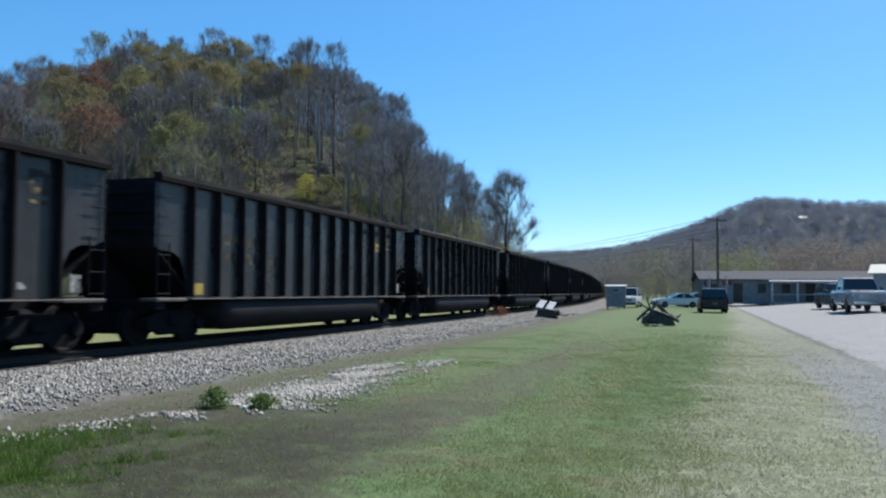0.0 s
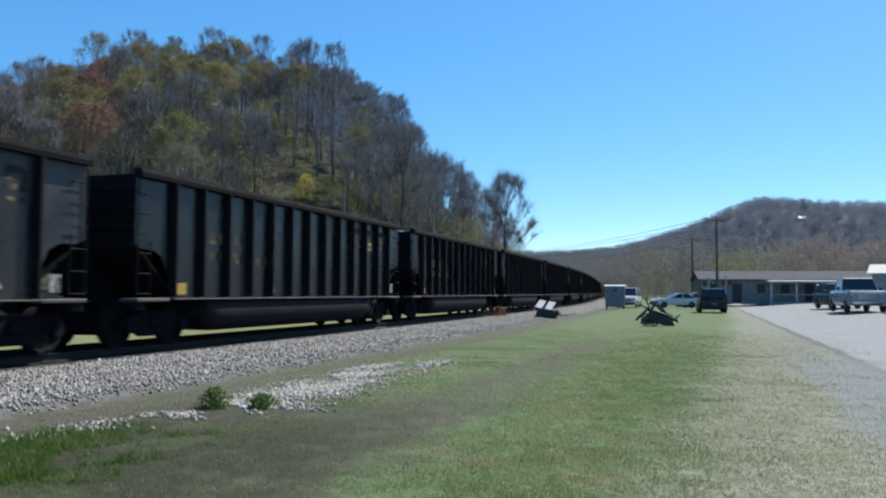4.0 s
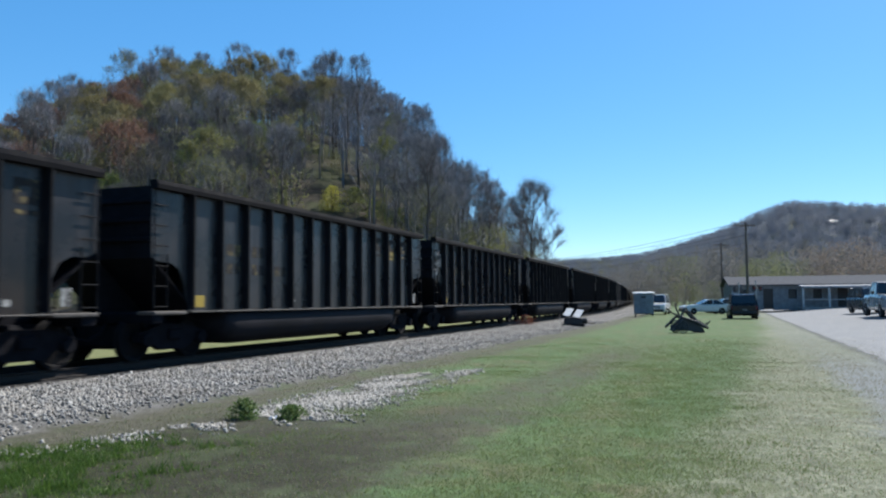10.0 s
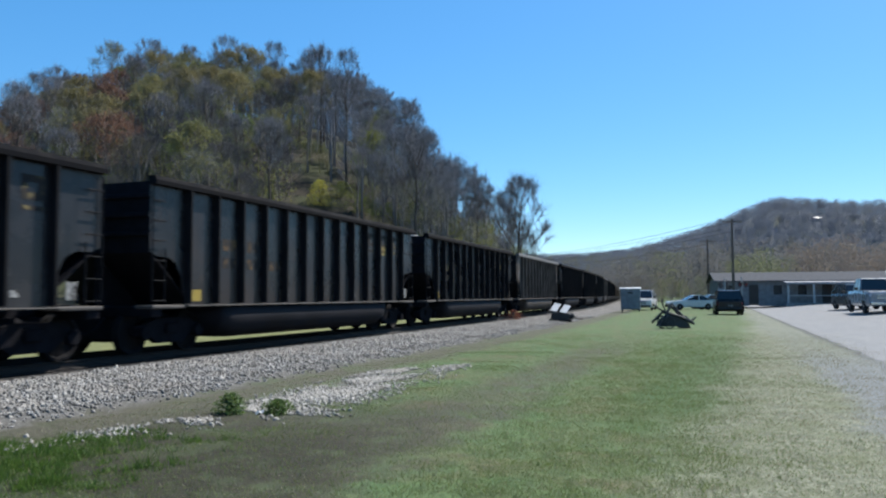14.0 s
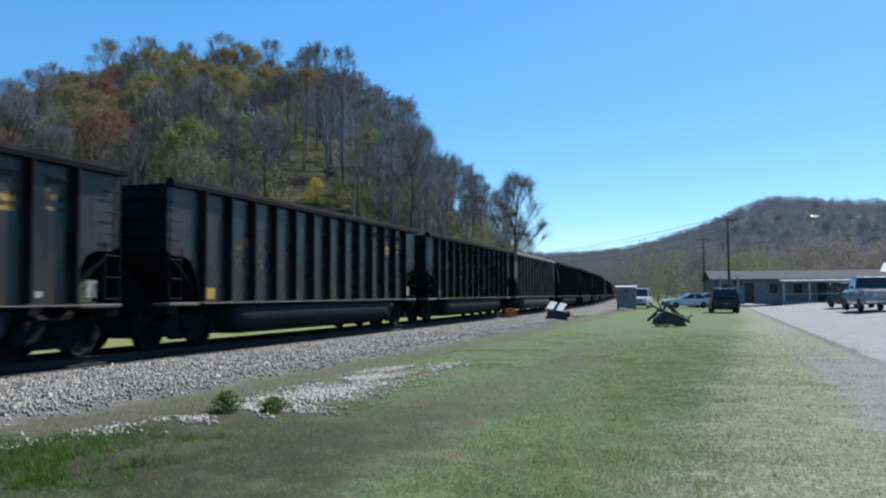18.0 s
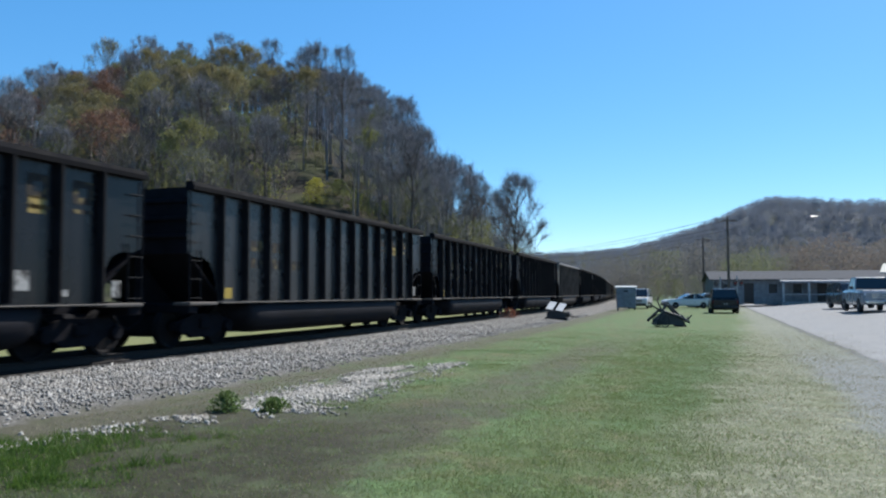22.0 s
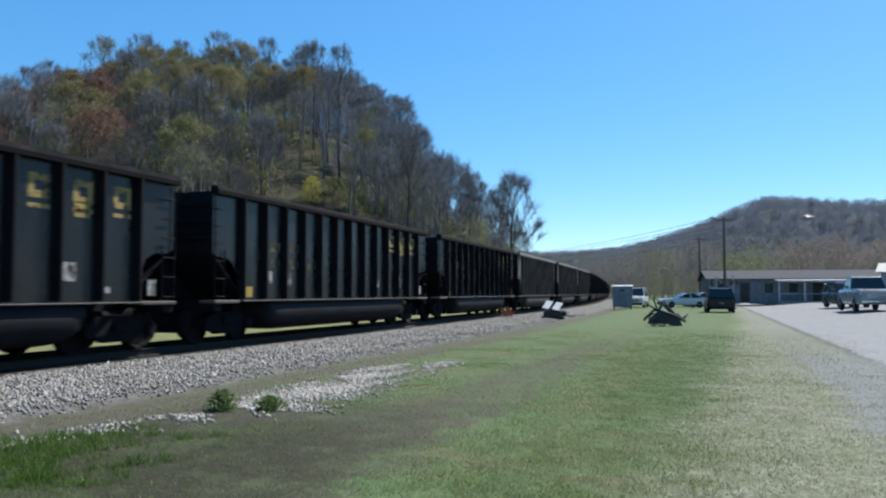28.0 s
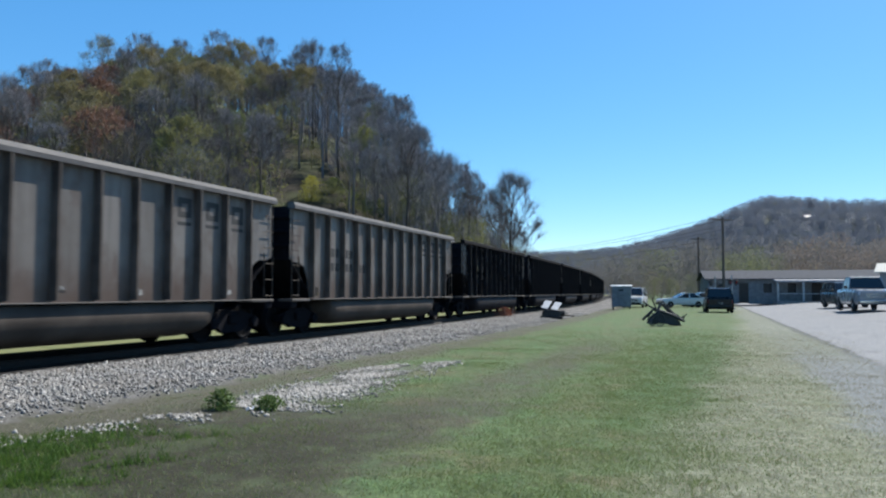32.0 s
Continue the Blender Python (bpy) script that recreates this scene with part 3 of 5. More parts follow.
KINDS = [
    ("tall bare deciduous tree with fine grey twigs on the hillside", tree_meshes(1, 16, 3.6, None, 0, 1.3, 0.42, twig_mat="twig_hazed")),
    ("slender bare tree with dark trunk on the hillside", tree_meshes(2, 18, 3.0, None, 0, 1.2, 0.5, "bark_brown", "twig_hazed")),
    ("bare spreading tree with a rounded twiggy crown", tree_meshes(3, 14, 4.6, None, 0, 1.5, 0.28)),
    ("tree with thin olive spring leaves on the hillside", tree_meshes(4, 14, 3.9, "leaf_olive", 22, 0.5, 0.3)),
    ("tree with fresh green spring leaves on the hillside", tree_meshes(5, 13, 4.0, "leaf_green", 26, 0.4, 0.26)),
    ("tree with ochre spring buds on the hillside", tree_meshes(6, 15, 4.0, "leaf_ochre", 20, 0.6, 0.32)),
    ("tree with reddish spring buds on the hillside", tree_meshes(7, 14, 4.2, "leaf_red", 20, 0.6, 0.3)),
    ("half-bare tree with sparse olive leaves and a pale trunk", tree_meshes(8, 17, 3.5, "leaf_olive", 7, 0.9, 0.42, twig_mat="twig_hazed")),
]


def build_tree(k):
    label, parts = KINDS[k]
    t = thing("tree", label, "tree", group="trees on the hillside")
    for name, me in parts:
        part(name, me, None, t)
    return t


protos = {}


def plant(k, X, Y, z, turn, size):
    m = pose(X, Y, z, 0, 0, turn) @ Matrix.Scale(size, 4)
    if k not in protos:
        protos[k] = build_tree(k)
        protos[k].matrix_basis = m
        return protos[k]
    src = protos[k]
    c = copy_thing(src, m)
    c.matrix_basis = m
    return c


def pick_kind(rnd, bearing, r):
    """Groves of one colour: reddish at the left end, ochre and green on the face, bare trees along the top and the right."""
    if bearing > -1:
        return rnd.choice((0, 0, 2, 2))
    if bearing < -23.0 and r > 104:
        return rnd.choices(range(8), (1, 1, 2, 1, 0.5, 3, 9, 0.5))[0]
    if r < 122 and bearing < -11:
        return rnd.choices(range(8), (2, 3, 10, 1, 0.5, 0.5, 0.5, 1))[0]
    if bearing > -9.5:
        return rnd.choices(range(8), (6, 6, 1, 0.6, 0.3, 0, 0, 1.6 if r < 150 else 0.5))[0]
    if r > 172 and bearing > -20:
        return rnd.choices(range(8), (6, 5, 4, 1, 0.3, 0.6, 0.3, 1.5))[0]
    grove = noise.noise((bearing * 0.22, r * 0.03, 6.0))
    if grove > 0.12:
        return rnd.choices(range(8), (0.5, 0.5, 0.5, 7, 5, 1, 0.2, 2))[0]
    if grove < -0.16:
        return rnd.choices(range(8), (0.5, 0.5, 1, 2, 0.3, 8, 1.2, 1))[0]
    return rnd.choices(range(8), (4, 4, 4, 2, 0.6, 1, 0.6, 3))[0]


rnd = random.Random(11)
spots = []
tries = 0
while len(spots) < 285 and tries < 9000:
    tries += 1
    b = rnd.uniform(-34, 5.6)
    r = 84 + 125 * rnd.random() ** 0.8
    X, Y = r * math.sin(radians(b)), r * math.cos(radians(b))
    if all((X - p[0]) ** 2 + (Y - p[1]) ** 2 > 4.4 ** 2 for p in spots):
        if b > 0.0 and (r < 150 or rnd.random() < 0.55):
            continue
        if (b > 0.5 and r < 120) or (abs(b + 9.6) < 2.6 and r < 128):
            continue
        spots.append((X, Y, b, r))
for X, Y, b, r in spots:
    plant(pick_kind(rnd, b, r), X, Y, left_hill(X, Y) - 0.2, rnd.uniform(0, 360), rnd.uniform(0.75, 1.08) * (0.97 if r > 150 else 1.0))
for i in range(11):
    b, r = -2.6 + 0.5 * i + rnd.uniform(-0.2, 0.2), rnd.uniform(112, 132)
    X, Y = r * math.sin(radians(b)), r * math.cos(radians(b))
    plant((0, 1, 0, 0)[i % 4], X, Y, left_hill(X, Y) - 0.2, rnd.uniform(0, 360), rnd.uniform(1.02, 1.18) if b < 1.2 else rnd.uniform(0.9, 1.05))
big_tree = thing("tree", "bare round-crowned tree standing alone at the end of the hill", "tree", pose(9.4, 110.0, left_hill(9.4, 110.0) - 0.2, 0, 0, 70), "trees on the hillside")
for name, me in tree_meshes(21, 16.8, 4.1, None, 0, 2.6, 0.12, "bark_brown", "twig_hazed", 20, 1.35):
    part(name, me, None, big_tree)


def low_tree(seed, height, leaf, count=160, wide=1.0, long=0.06, stem=0.013):
    """Arrays of a light tree for the woods: a stem, some limbs and many twig or leaf blades."""
    rs = np.random.RandomState(seed)
    v, t = [], []

    def blade(p, e, s):
        k = len(v)
        v.extend((p - s, p + s, p + e))
        t.append((k, k + 1, k + 2))
    for a in range(3):
        s = np.array((math.cos(a * 2.1), math.sin(a * 2.1), 0)) * height * stem
        blade(np.zeros(3), np.array((rs.normal() * 0.3, rs.normal() * 0.3, height)), s)
    for i in range(count):
        z = height * rs.uniform(0.35, 1.0)
        rr = height * 0.27 * math.sqrt(max(0.05, 1 - ((z / height - 0.66) / 0.42) ** 2)) * math.sqrt(rs.rand())
        az = rs.uniform(0, 6.283)
        p = np.array((math.cos(az) * rr, math.sin(az) * rr, z))
        if leaf:
            e, s = rs.normal(size=3), rs.normal(size=3)
            blade(p, e / np.linalg.norm(e) * height * long, s / np.linalg.norm(s) * height * 0.022 * wide)
        else:
            e = np.array((math.cos(az), math.sin(az), 1.2)) + rs.normal(size=3) * 0.6
            s = rs.normal(size=3)
            blade(p, e / np.linalg.norm(e) * height * 0.10, s / np.linalg.norm(s) * height * 0.0035 * wide)
    return np.array(v), np.array(t)


def woods(name, label, mat, protos_, places, seed):
    rs = np.random.RandomState(seed)
    V, T, k = [], [], 0
    for X, Y, z, size in places:
        v, t = protos_[rs.randint(len(protos_))]
        a = rs.uniform(0, 6.283)
        c, s = math.cos(a), math.sin(a)
        q = v @ np.array(((c, s, 0), (-s, c, 0), (0, 0, 1))) * size + np.array((X, Y, z))
        V.append(q)
        T.append(t + k)
        k += len(v)
    ob = new(name, fast_mesh(name, np.concatenate(V), np.concatenate(T), mat))
    return tagged(ob, label, "woods", kind="stuff")


LOW_BARE = [low_tree(20 + i, 14, False) for i in range(4)]
LOW_LEAF = [low_tree(30 + i, 13, True, 420, 0.5, 0.03) for i in range(4)]
FAR_BARE = [low_tree(40 + i, 14, True, 110, 0.9) for i in range(4)]
FAR_LEAF = [low_tree(50 + i, 12, True, 70, 1.4) for i in range(4)]
rnd = random.Random(5)
bare, olive, green = [], [], []
for i in range(900):
    b = rnd.uniform(-38, 5.2)
    r = rnd.uniform(100, 240) if i < 650 else rnd.uniform(90, 135)
    X, Y = r * math.sin(radians(b)), r * math.cos(radians(b))
    size = rnd.uniform(0.7, 1.05)
    if i >= 650:
        if b > 0 or (abs(b + 9.8) < 2.6 and r < 128) or (b < -11 and rnd.random() < 0.8):
            continue
        size *= 0.42
        (green if rnd.random() < 0.5 else olive).append((X, Y, left_hill(X, Y) - 0.2, size))
    elif b > -0.5 and (r < 140 or rnd.random() < 0.75):
        continue
    elif not (abs(b + 9.6) < 2.2 and r < 126) and not (b > -12 and r < 118):
        (bare if rnd.random() < 0.78 or b > -9.5 else olive).append((X, Y, left_hill(X, Y) - 0.2, size))
for i in range(170):
    b, r = rnd.uniform(-36, -6), rnd.uniform(165, 235)
    X, Y = r * math.sin(radians(b)), r * math.cos(radians(b))
    bare.append((X, Y, left_hill(X, Y) - 0.2, rnd.uniform(0.7, 0.95)))
for i in range(260):
    b, r = rnd.uniform(-3.0, 5.5), rnd.uniform(108, 160)
    X, Y = r * math.sin(radians(b)), r * math.cos(radians(b))
    size = rnd.uniform(0.5, 0.85) * (0.72 if b > 3.0 else 1.0)
    (bare, olive)[i % 2].append((X, Y, left_hill(X, Y) - 0.2, size))
for i in range(230):
    b, r = rnd.uniform(-34, -4), rnd.uniform(178, 235)
    X, Y = r * math.sin(radians(b)), r * math.cos(radians(b))
    bare.append((X, Y, left_hill(X, Y) - 0.2, rnd.uniform(0.45, 0.75)))
# the same bare woods in two tones, the right one paled for haze
woods("bare_woods", "bare grey-brown spring woods filling the hillside", MAT["twig"], LOW_BARE, [q for q in bare if q[0] < -0.19 * q[1]], 1)
woods("pale_woods", "bare grey spring woods on the end of the hill, paled for haze", MAT["twig_hazed"], LOW_BARE, [q for q in bare if q[0] >= -0.19 * q[1]], 8)
woods("olive_woods", "woods with thin olive spring leaves filling the hillside", MAT["leaf_olive"], LOW_LEAF, olive, 2)
woods("undergrowth", "green undergrowth along the foot of the hillside", MAT["leaf_green"], LOW_LEAF, green, 3)
bare, olive, green = [], [], []
for i in range(9000):
    b = rnd.uniform(-4, 36)
    r = rnd.uniform(655, 990)
    X, Y = r * math.sin(radians(b)), r * math.cos(radians(b))
    z = right_hill(X, Y) - 0.5
    lot = bare if rnd.random() < (0.96 if z > 34 else 0.55) else (olive if rnd.random() < 0.6 else green)
    lot.append((X, Y, z, rnd.uniform(0.7, 1.1)))
woods("far_bare_woods", "bare woods on the distant ridge, coloured bluish for haze", MAT["far_twig_haze"], FAR_BARE, bare, 4)
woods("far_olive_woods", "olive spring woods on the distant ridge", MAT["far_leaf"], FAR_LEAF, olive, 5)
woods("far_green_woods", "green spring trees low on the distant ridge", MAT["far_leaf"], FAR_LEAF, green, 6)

# the woods on the flat behind the buildings, at the foot of the ridge
MAT["mid_twig"] = leafy("mid_twig", ((0.145, 0.15, 0.155), (0.19, 0.195, 0.20), (0.175, 0.175, 0.168)), 0.5)
MAT["mid_red"] = leafy("mid_red", ((0.175, 0.145, 0.13), (0.225, 0.185, 0.165), (0.21, 0.18, 0.15)), 0.5)
MAT["mid_leaf"] = leafy("mid_leaf", ((0.165, 0.19, 0.105), (0.20, 0.225, 0.12), (0.215, 0.22, 0.13)), 0.5)
MID_BARE = [low_tree(60 + i, 14, True, 420, 0.35, 0.05, 0.006) for i in range(4)]
MID_LEAF = [low_tree(70 + i, 12, True, 480, 0.6, 0.035, 0.006) for i in range(4)]
bare, red, leaf = [], [], []
for i in range(430):
    b, r = rnd.uniform(5.5, 33), rnd.uniform(165, 330)
    X, Y = r * math.sin(radians(b)), r * math.cos(radians(b))
    if b < 10.5 and r < 230:
        continue
    grove = noise.noise((b * 0.16, r * 0.012, 12.0))
    if b > 23.0 and r < 245:
        lot = red if rnd.random() < 0.7 else bare
    elif 18.8 < b < 27 and grove > -0.45:
        lot = leaf if rnd.random() < 0.7 else bare
    else:
        lot = leaf if rnd.random() < 0.1 else bare
    lot.append((X, Y, -0.5, rnd.uniform(0.7, 1.0) * (0.85 + r / 1300) * (0.8 if b < 14 else 1.0)))
for i in range(220):
    b, r = rnd.uniform(7.5, 31), rnd.uniform(150, 215)
    if r < 175 and b < 13:
        continue
    X, Y = r * math.sin(radians(b)), r * math.cos(radians(b))
    (bare, red, bare, leaf)[i % 4].append((X, Y, -1.2, rnd.uniform(0.3, 0.5)))
woods("valley_bare_woods", "bare grey-brown trees at the foot of the ridge", MAT["mid_twig"], MID_BARE, bare, 14)
woods("valley_red_woods", "trees with red-brown spring buds behind the buildings", MAT["mid_red"], MID_BARE, red, 15)
woods("valley_green_woods", "trees with yellow-green spring leaves behind the buildings", MAT["mid_leaf"], MID_LEAF, leaf, 16)

# ---- track ----
def along_track(prof, s0, s1, off, stepper):
    """A profile of (side, height) pairs swept along the track."""
    rings = []
    s = s0
    ss = []
    while s < s1:
        ss.append(s)
        s += stepper(s)
    ss.append(s1)
    for s in ss:
        p, h = track(s)
        left = Vector((-math.cos(h), math.sin(h), 0))
        rings.append([p + left * (off + a) + Vector((0, 0, z)) for a, z in prof])
    return Geo().loft(rings)


RAIL = [(-0.075, -0.18), (0.075, -0.18), (0.075, -0.165), (0.012, -0.14), (0.012, -0.045), (0.036, -0.03), (0.036, -0.004), (0.028, 0.0),
        (-0.028, 0.0), (-0.036, -0.004), (-0.036, -0.03), (-0.012, -0.045), (-0.012, -0.14), (-0.075, -0.165)]
way = thing("railway_track", "single railway track of steel rails on wooden ties in grey ballast", "railway track", kind="structure")
for off in (-0.755, 0.755):
    part("rail", along_track(RAIL, -700, 800, off, lambda s: 4.0 if 5 < s < 130 else 40.0), MAT["rail_steel"], way, "rusty steel rail with a worn top")
tie = Geo().box(-0.11, 0.11, -1.3, 1.3, -0.36, -0.182, 0.012).mesh("tie", MAT["tie_wood"])
for i in range(180):
    p, h = track(-8 + i * 0.53)
    part("tie", tie, None, way).matrix_basis = pose(p.x, p.y, 0, 0, 0, 90 - math.degrees(h) + random.uniform(-1, 1))


def stones(name, label, mat, spots_, seed, lo=0.022, hi=0.05):
    """Broken stone, each a crooked eight-sided lump."""
    rs = np.random.RandomState(seed)
    n = len(spots_)
    octa = np.array(((1, 0, 0), (-1, 0, 0), (0, 1, 0), (0, -1, 0), (0, 0, 1), (0, 0, -1)), float)
    tri = np.array(((0, 2, 4), (2, 1, 4), (1, 3, 4), (3, 0, 4), (2, 0, 5), (1, 2, 5), (3, 1, 5), (0, 3, 5)))
    size = rs.uniform(lo, hi, (n, 1, 1)) * rs.uniform(0.6, 1.25, (n, 1, 3))
    v = octa[None] * size + rs.normal(0, 0.3, (n, 6, 3)) * size
    a = rs.uniform(0, 6.283, n)
    c, s = np.cos(a)[:, None], np.sin(a)[:, None]
    x, y = v[..., 0] * c - v[..., 1] * s, v[..., 0] * s + v[..., 1] * c
    v = np.stack((x, y, v[..., 2]), -1) + np.asarray(spots_)[:, None, :]
    t = tri[None] + (np.arange(n) * 6)[:, None, None]
    ob = new(name, fast_mesh(name, v.reshape(-1, 3), t.reshape(-1, 3), mat))
    return tagged(ob, label, "gravel", kind="stuff")


def stone_material(name, lite, dark):
    n = Nodes(name)
    c = n.mix(n.island(), dark, lite)
    c = n.mix(n.ramp(n.noise(1.2, 4), 0.35, 0.7, 0, 0.35), c, (0.20, 0.17, 0.14))
    return n.done(c, 0.9, 0, n.noise(60, 3), 0.004)


MAT["ballast"] = stone_material("ballast_stone", (0.42, 0.415, 0.395), (0.105, 0.104, 0.10))
MAT["pale_stone"] = stone_material("pale_stone", (0.52, 0.51, 0.475), (0.17, 0.165, 0.15))
rnd = random.Random(3)
sp = []
while len(sp) < 50000:
    u = 3.5 + 52 * rnd.random() ** 1.6
    w = rnd.uniform(7.6, 11.6)
    if w < 8.3 and rnd.random() > (w - 7.5) / 0.8 * (0.4 + 0.6 * noise.noise((u * 0.8, w, 0))):
        continue
    if w > 10.85 + 0.25 * rnd.random():
        continue
    q = w + bend(u)
    p = uw(u, q, ground_z(u, q) + 0.008)
    sp.append(tuple(p))
stones("ballast", "coarse grey crushed-stone ballast beside the rails", MAT["ballast"], sp, 1, 0.016, 0.038)
sp = []
while len(sp) < 8200:
    if len(sp) < 7300:
        u = rnd.uniform(8.5, 14.6)
        w = 5.42 + 0.1 * (u - 9) + rnd.gauss(0, 0.36)
        d = 0.72 + noise.noise((u * 0.9, w * 1.8, 5.0)) * 1.5 - 0.25 * max(0, u - 12.5) - abs(w - 5.42 - 0.1 * (u - 9)) * 0.4
    else:
        u = rnd.uniform(4.6, 8.3)
        w = 5.6 + 0.54 * (8 - u) + rnd.gauss(0, 0.26)
        d = 0.22 + noise.noise((u * 1.8, w * 1.8, 15.0)) * 1.6
    if rnd.random() > d:
        continue
    sp.append(tuple(uw(u, w, ground_z(u, w) + 0.006)))
for i in range(420):
    u, w = 14.9 + rnd.gauss(0, 0.42), 5.25 + rnd.gauss(0, 0.13)
    sp.append(tuple(uw(u, w, ground_z(u, w) + 0.006)))
stones("stray_gravel", "pale stray gravel strewn in the grass", MAT["pale_stone"], sp, 2, 0.010, 0.030)


# ---- the train ----
PITCH, HALF = 16.2, 7.37
POSTS = [-6.17 + 1.0283 * i for i in range(13)]
HIGH, LIFT = 3.616, 0.14


def truck_meshes():
    bol = Geo().box(-0.2, 0.2, -1.15, 1.15, 0.42, 0.66, 0.03)
    outline = [(-1.08, 0.40), (-1.08, 0.60), (-0.78, 0.66), (-0.45, 0.76), (0.45, 0.76), (0.78, 0.66), (1.08, 0.60), (1.08, 0.40), (0.72, 0.40),
               (0.42, 0.22), (-0.42, 0.22), (-0.72, 0.40)]
    fr = []
    for sgn in (-1, 1):
        g = Geo().prism(outline, "y", sgn * 0.93, sgn * 1.08)
        for x in (-0.889, 0.889):
            g.lathe([(0.13, -0.09), (0.15, -0.07), (0.15, 0.07), (0.10, 0.09)], "y", 10, (x, sgn * 1.1, 0.457))
        fr.append(g.mesh("sideframe", MAT["truck_iron"]))
    ws_ = Geo().tube([(0, -1.0, 0), (0, 1.0, 0)], 0.085, 10)
    for sgn in (-1, 1):
        prof = [(0.10, 0.67), (0.15, 0.67), (0.34, 0.71), (0.40, 0.68), (0.482, 0.685), (0.482, 0.71), (0.457, 0.725), (0.455, 0.82), (0.40, 0.82), (0.36, 0.76), (0.14, 0.79), (0.10, 0.79)]
        ws_.lathe([(r, y * sgn) for r, y in prof], "y", 28)
    spring = Geo()
    for sgn in (-1, 1):
        for x in (-0.16, 0.0, 0.16):
            spring.lathe([(0.06, 0.26), (0.075, 0.28), (0.06, 0.31), (0.075, 0.34), (0.06, 0.37), (0.075, 0.40), (0.06, 0.43)], "z", 8, (x, sgn * 1.0, 0))
    return bol.mesh("truck", MAT["truck_iron"]), fr, ws_.mesh("wheelset", MAT["wheel_steel"], False), spring.mesh("springs", MAT["truck_iron"])


TRUCK = truck_meshes()


def make_car(label, paint, chord, marks, accent, tags=(), heap=0.12, seed=0):
    """A bathtub coal gondola: sides with posts, open corners with ladders, a tub between the trucks."""
    rnd = random.Random(seed)
    car = thing("coal_gondola", label, "railway car", group="cars of the coal train")
    P = MAT[paint]
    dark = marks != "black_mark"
    # posts darker than the panels, with their shade painted in
    Q = MAT["post_shade_black" if dark else "post_shade_grey"]
    for sg in (-1, 1):
        part("side_sheet", Geo().box(-6.2, 6.2, min(sg * 1.445, sg * 1.455), max(sg * 1.445, sg * 1.455), 0.9, 3.45), P, car)
        for x in POSTS:
            o = [(x - 0.05, sg * 1.455), (x + 0.05, sg * 1.455), (x + 0.025, sg * 1.617), (x - 0.025, sg * 1.617)]
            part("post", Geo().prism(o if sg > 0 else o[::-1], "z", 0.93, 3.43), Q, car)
        prof = [(sg * 1.40, 3.43), (sg * 1.622, 3.43), (sg * 1.625, 3.52), (sg * 1.575, HIGH), (sg * 1.40, HIGH)]
        part("top_chord", Geo().prism(prof, "x", -HALF, HALF), MAT["shade_chord" if chord == "lit_rim" else chord], car, "top chord of the car side")
        # thin pale strip added: the sunlit top edge is in its colour
        if chord == "lit_rim":
            part("top_rim", Geo().box(-HALF, HALF, *sorted((sg * 1.58, sg * 1.632)), HIGH - 0.04, HIGH + 0.01, 0.01), MAT[chord], car, "thin pale rim standing for the sunlit edge of the top chord")
        prof = [(sg * 1.46, 0.865), (sg * 1.615, 0.865), (sg * 1.63, 0.885), (sg * 1.62, 0.90), (sg * 1.46, 0.90)]
        part("side_sill", Geo().prism(prof, "x", -6.25, 6.25), MAT["sill_grey"], car, "brownish grey side sill with a ledge")
        for e in (-1, 1):
            poly = [(e * 6.2, 3.45), (e * 7.35, 3.45), (e * 7.35, 2.02), (e * 7.1, 1.93), (e * 6.75, 1.92), (e * 6.5, 1.80), (e * 6.33, 1.50), (e * 6.2, 0.95)]
            part("end_plate", Geo().prism(poly, "y", sg * 1.445, sg * 1.455), P, car)
            L_ = Q if dark else MAT["tub_grime"]
            lad = part("ladder", Geo().tube([(e * 7.33, sg * 1.51, 0.95), (e * 7.33, sg * 1.51, 3.4)], 0.018, 6), L_, car, "corner ladder with round rungs")
            part("stile", Geo().tube([(e * 6.93, sg * 1.51, 0.95), (e * 6.93, sg * 1.51, 2.1)], 0.018, 6), L_, lad)
            rung = Geo().tube([(e * 7.33, sg * 1.53, 0), (e * 6.93, sg * 1.53, 0)], 0.013, 6).mesh("rung", L_)
            for z in (1.0, 1.42, 1.84, 2.26, 2.68, 3.1):
                part("rung", rung, None, lad).location.z = z
            part("step", Geo().box(min(e * 6.3, e * 7.36), max(e * 6.3, e * 7.36), min(sg * 1.1, sg * 1.56), max(sg * 1.1, sg * 1.56), 0.83, 0.91, 0.02), MAT["sill_grey"], car)
    tub = []
    for x, k in ((-4.85, 0.55), (-4.75, 0.82), (-4.45, 0.97), (-4.0, 1.0), (0, 1.0), (4.0, 1.0), (4.45, 0.97), (4.75, 0.82), (4.85, 0.55)):
        ring = []
        for y, z in ((-1.54, 0.84), (-1.54, 0.55), (-1.48, 0.32), (-1.32, 0.16), (-1.0, 0.095), (1.0, 0.095), (1.32, 0.16), (1.48, 0.32), (1.54, 0.55), (1.54, 0.84)):
            ring.append((x, y * (0.9 + 0.1 * k), 0.84 - (0.84 - z) * k))
        tub.append(ring)
    part("tub", Geo().loft(tub), MAT["tub_grime" if chord == "bright_chord" and marks == "black_mark" else "tub_black"], car, "rounded tub hanging between the trucks", True)
    for e in (-1, 1):
        x0, x1 = sorted((e * 7.28, e * 7.32))
        # end and slope sheets black on every car: their deep shade is painted in
        part("end_sheet", Geo().box(x0, x1, -1.445, 1.445, 2.0, 3.5), MAT["truck_iron"], car)
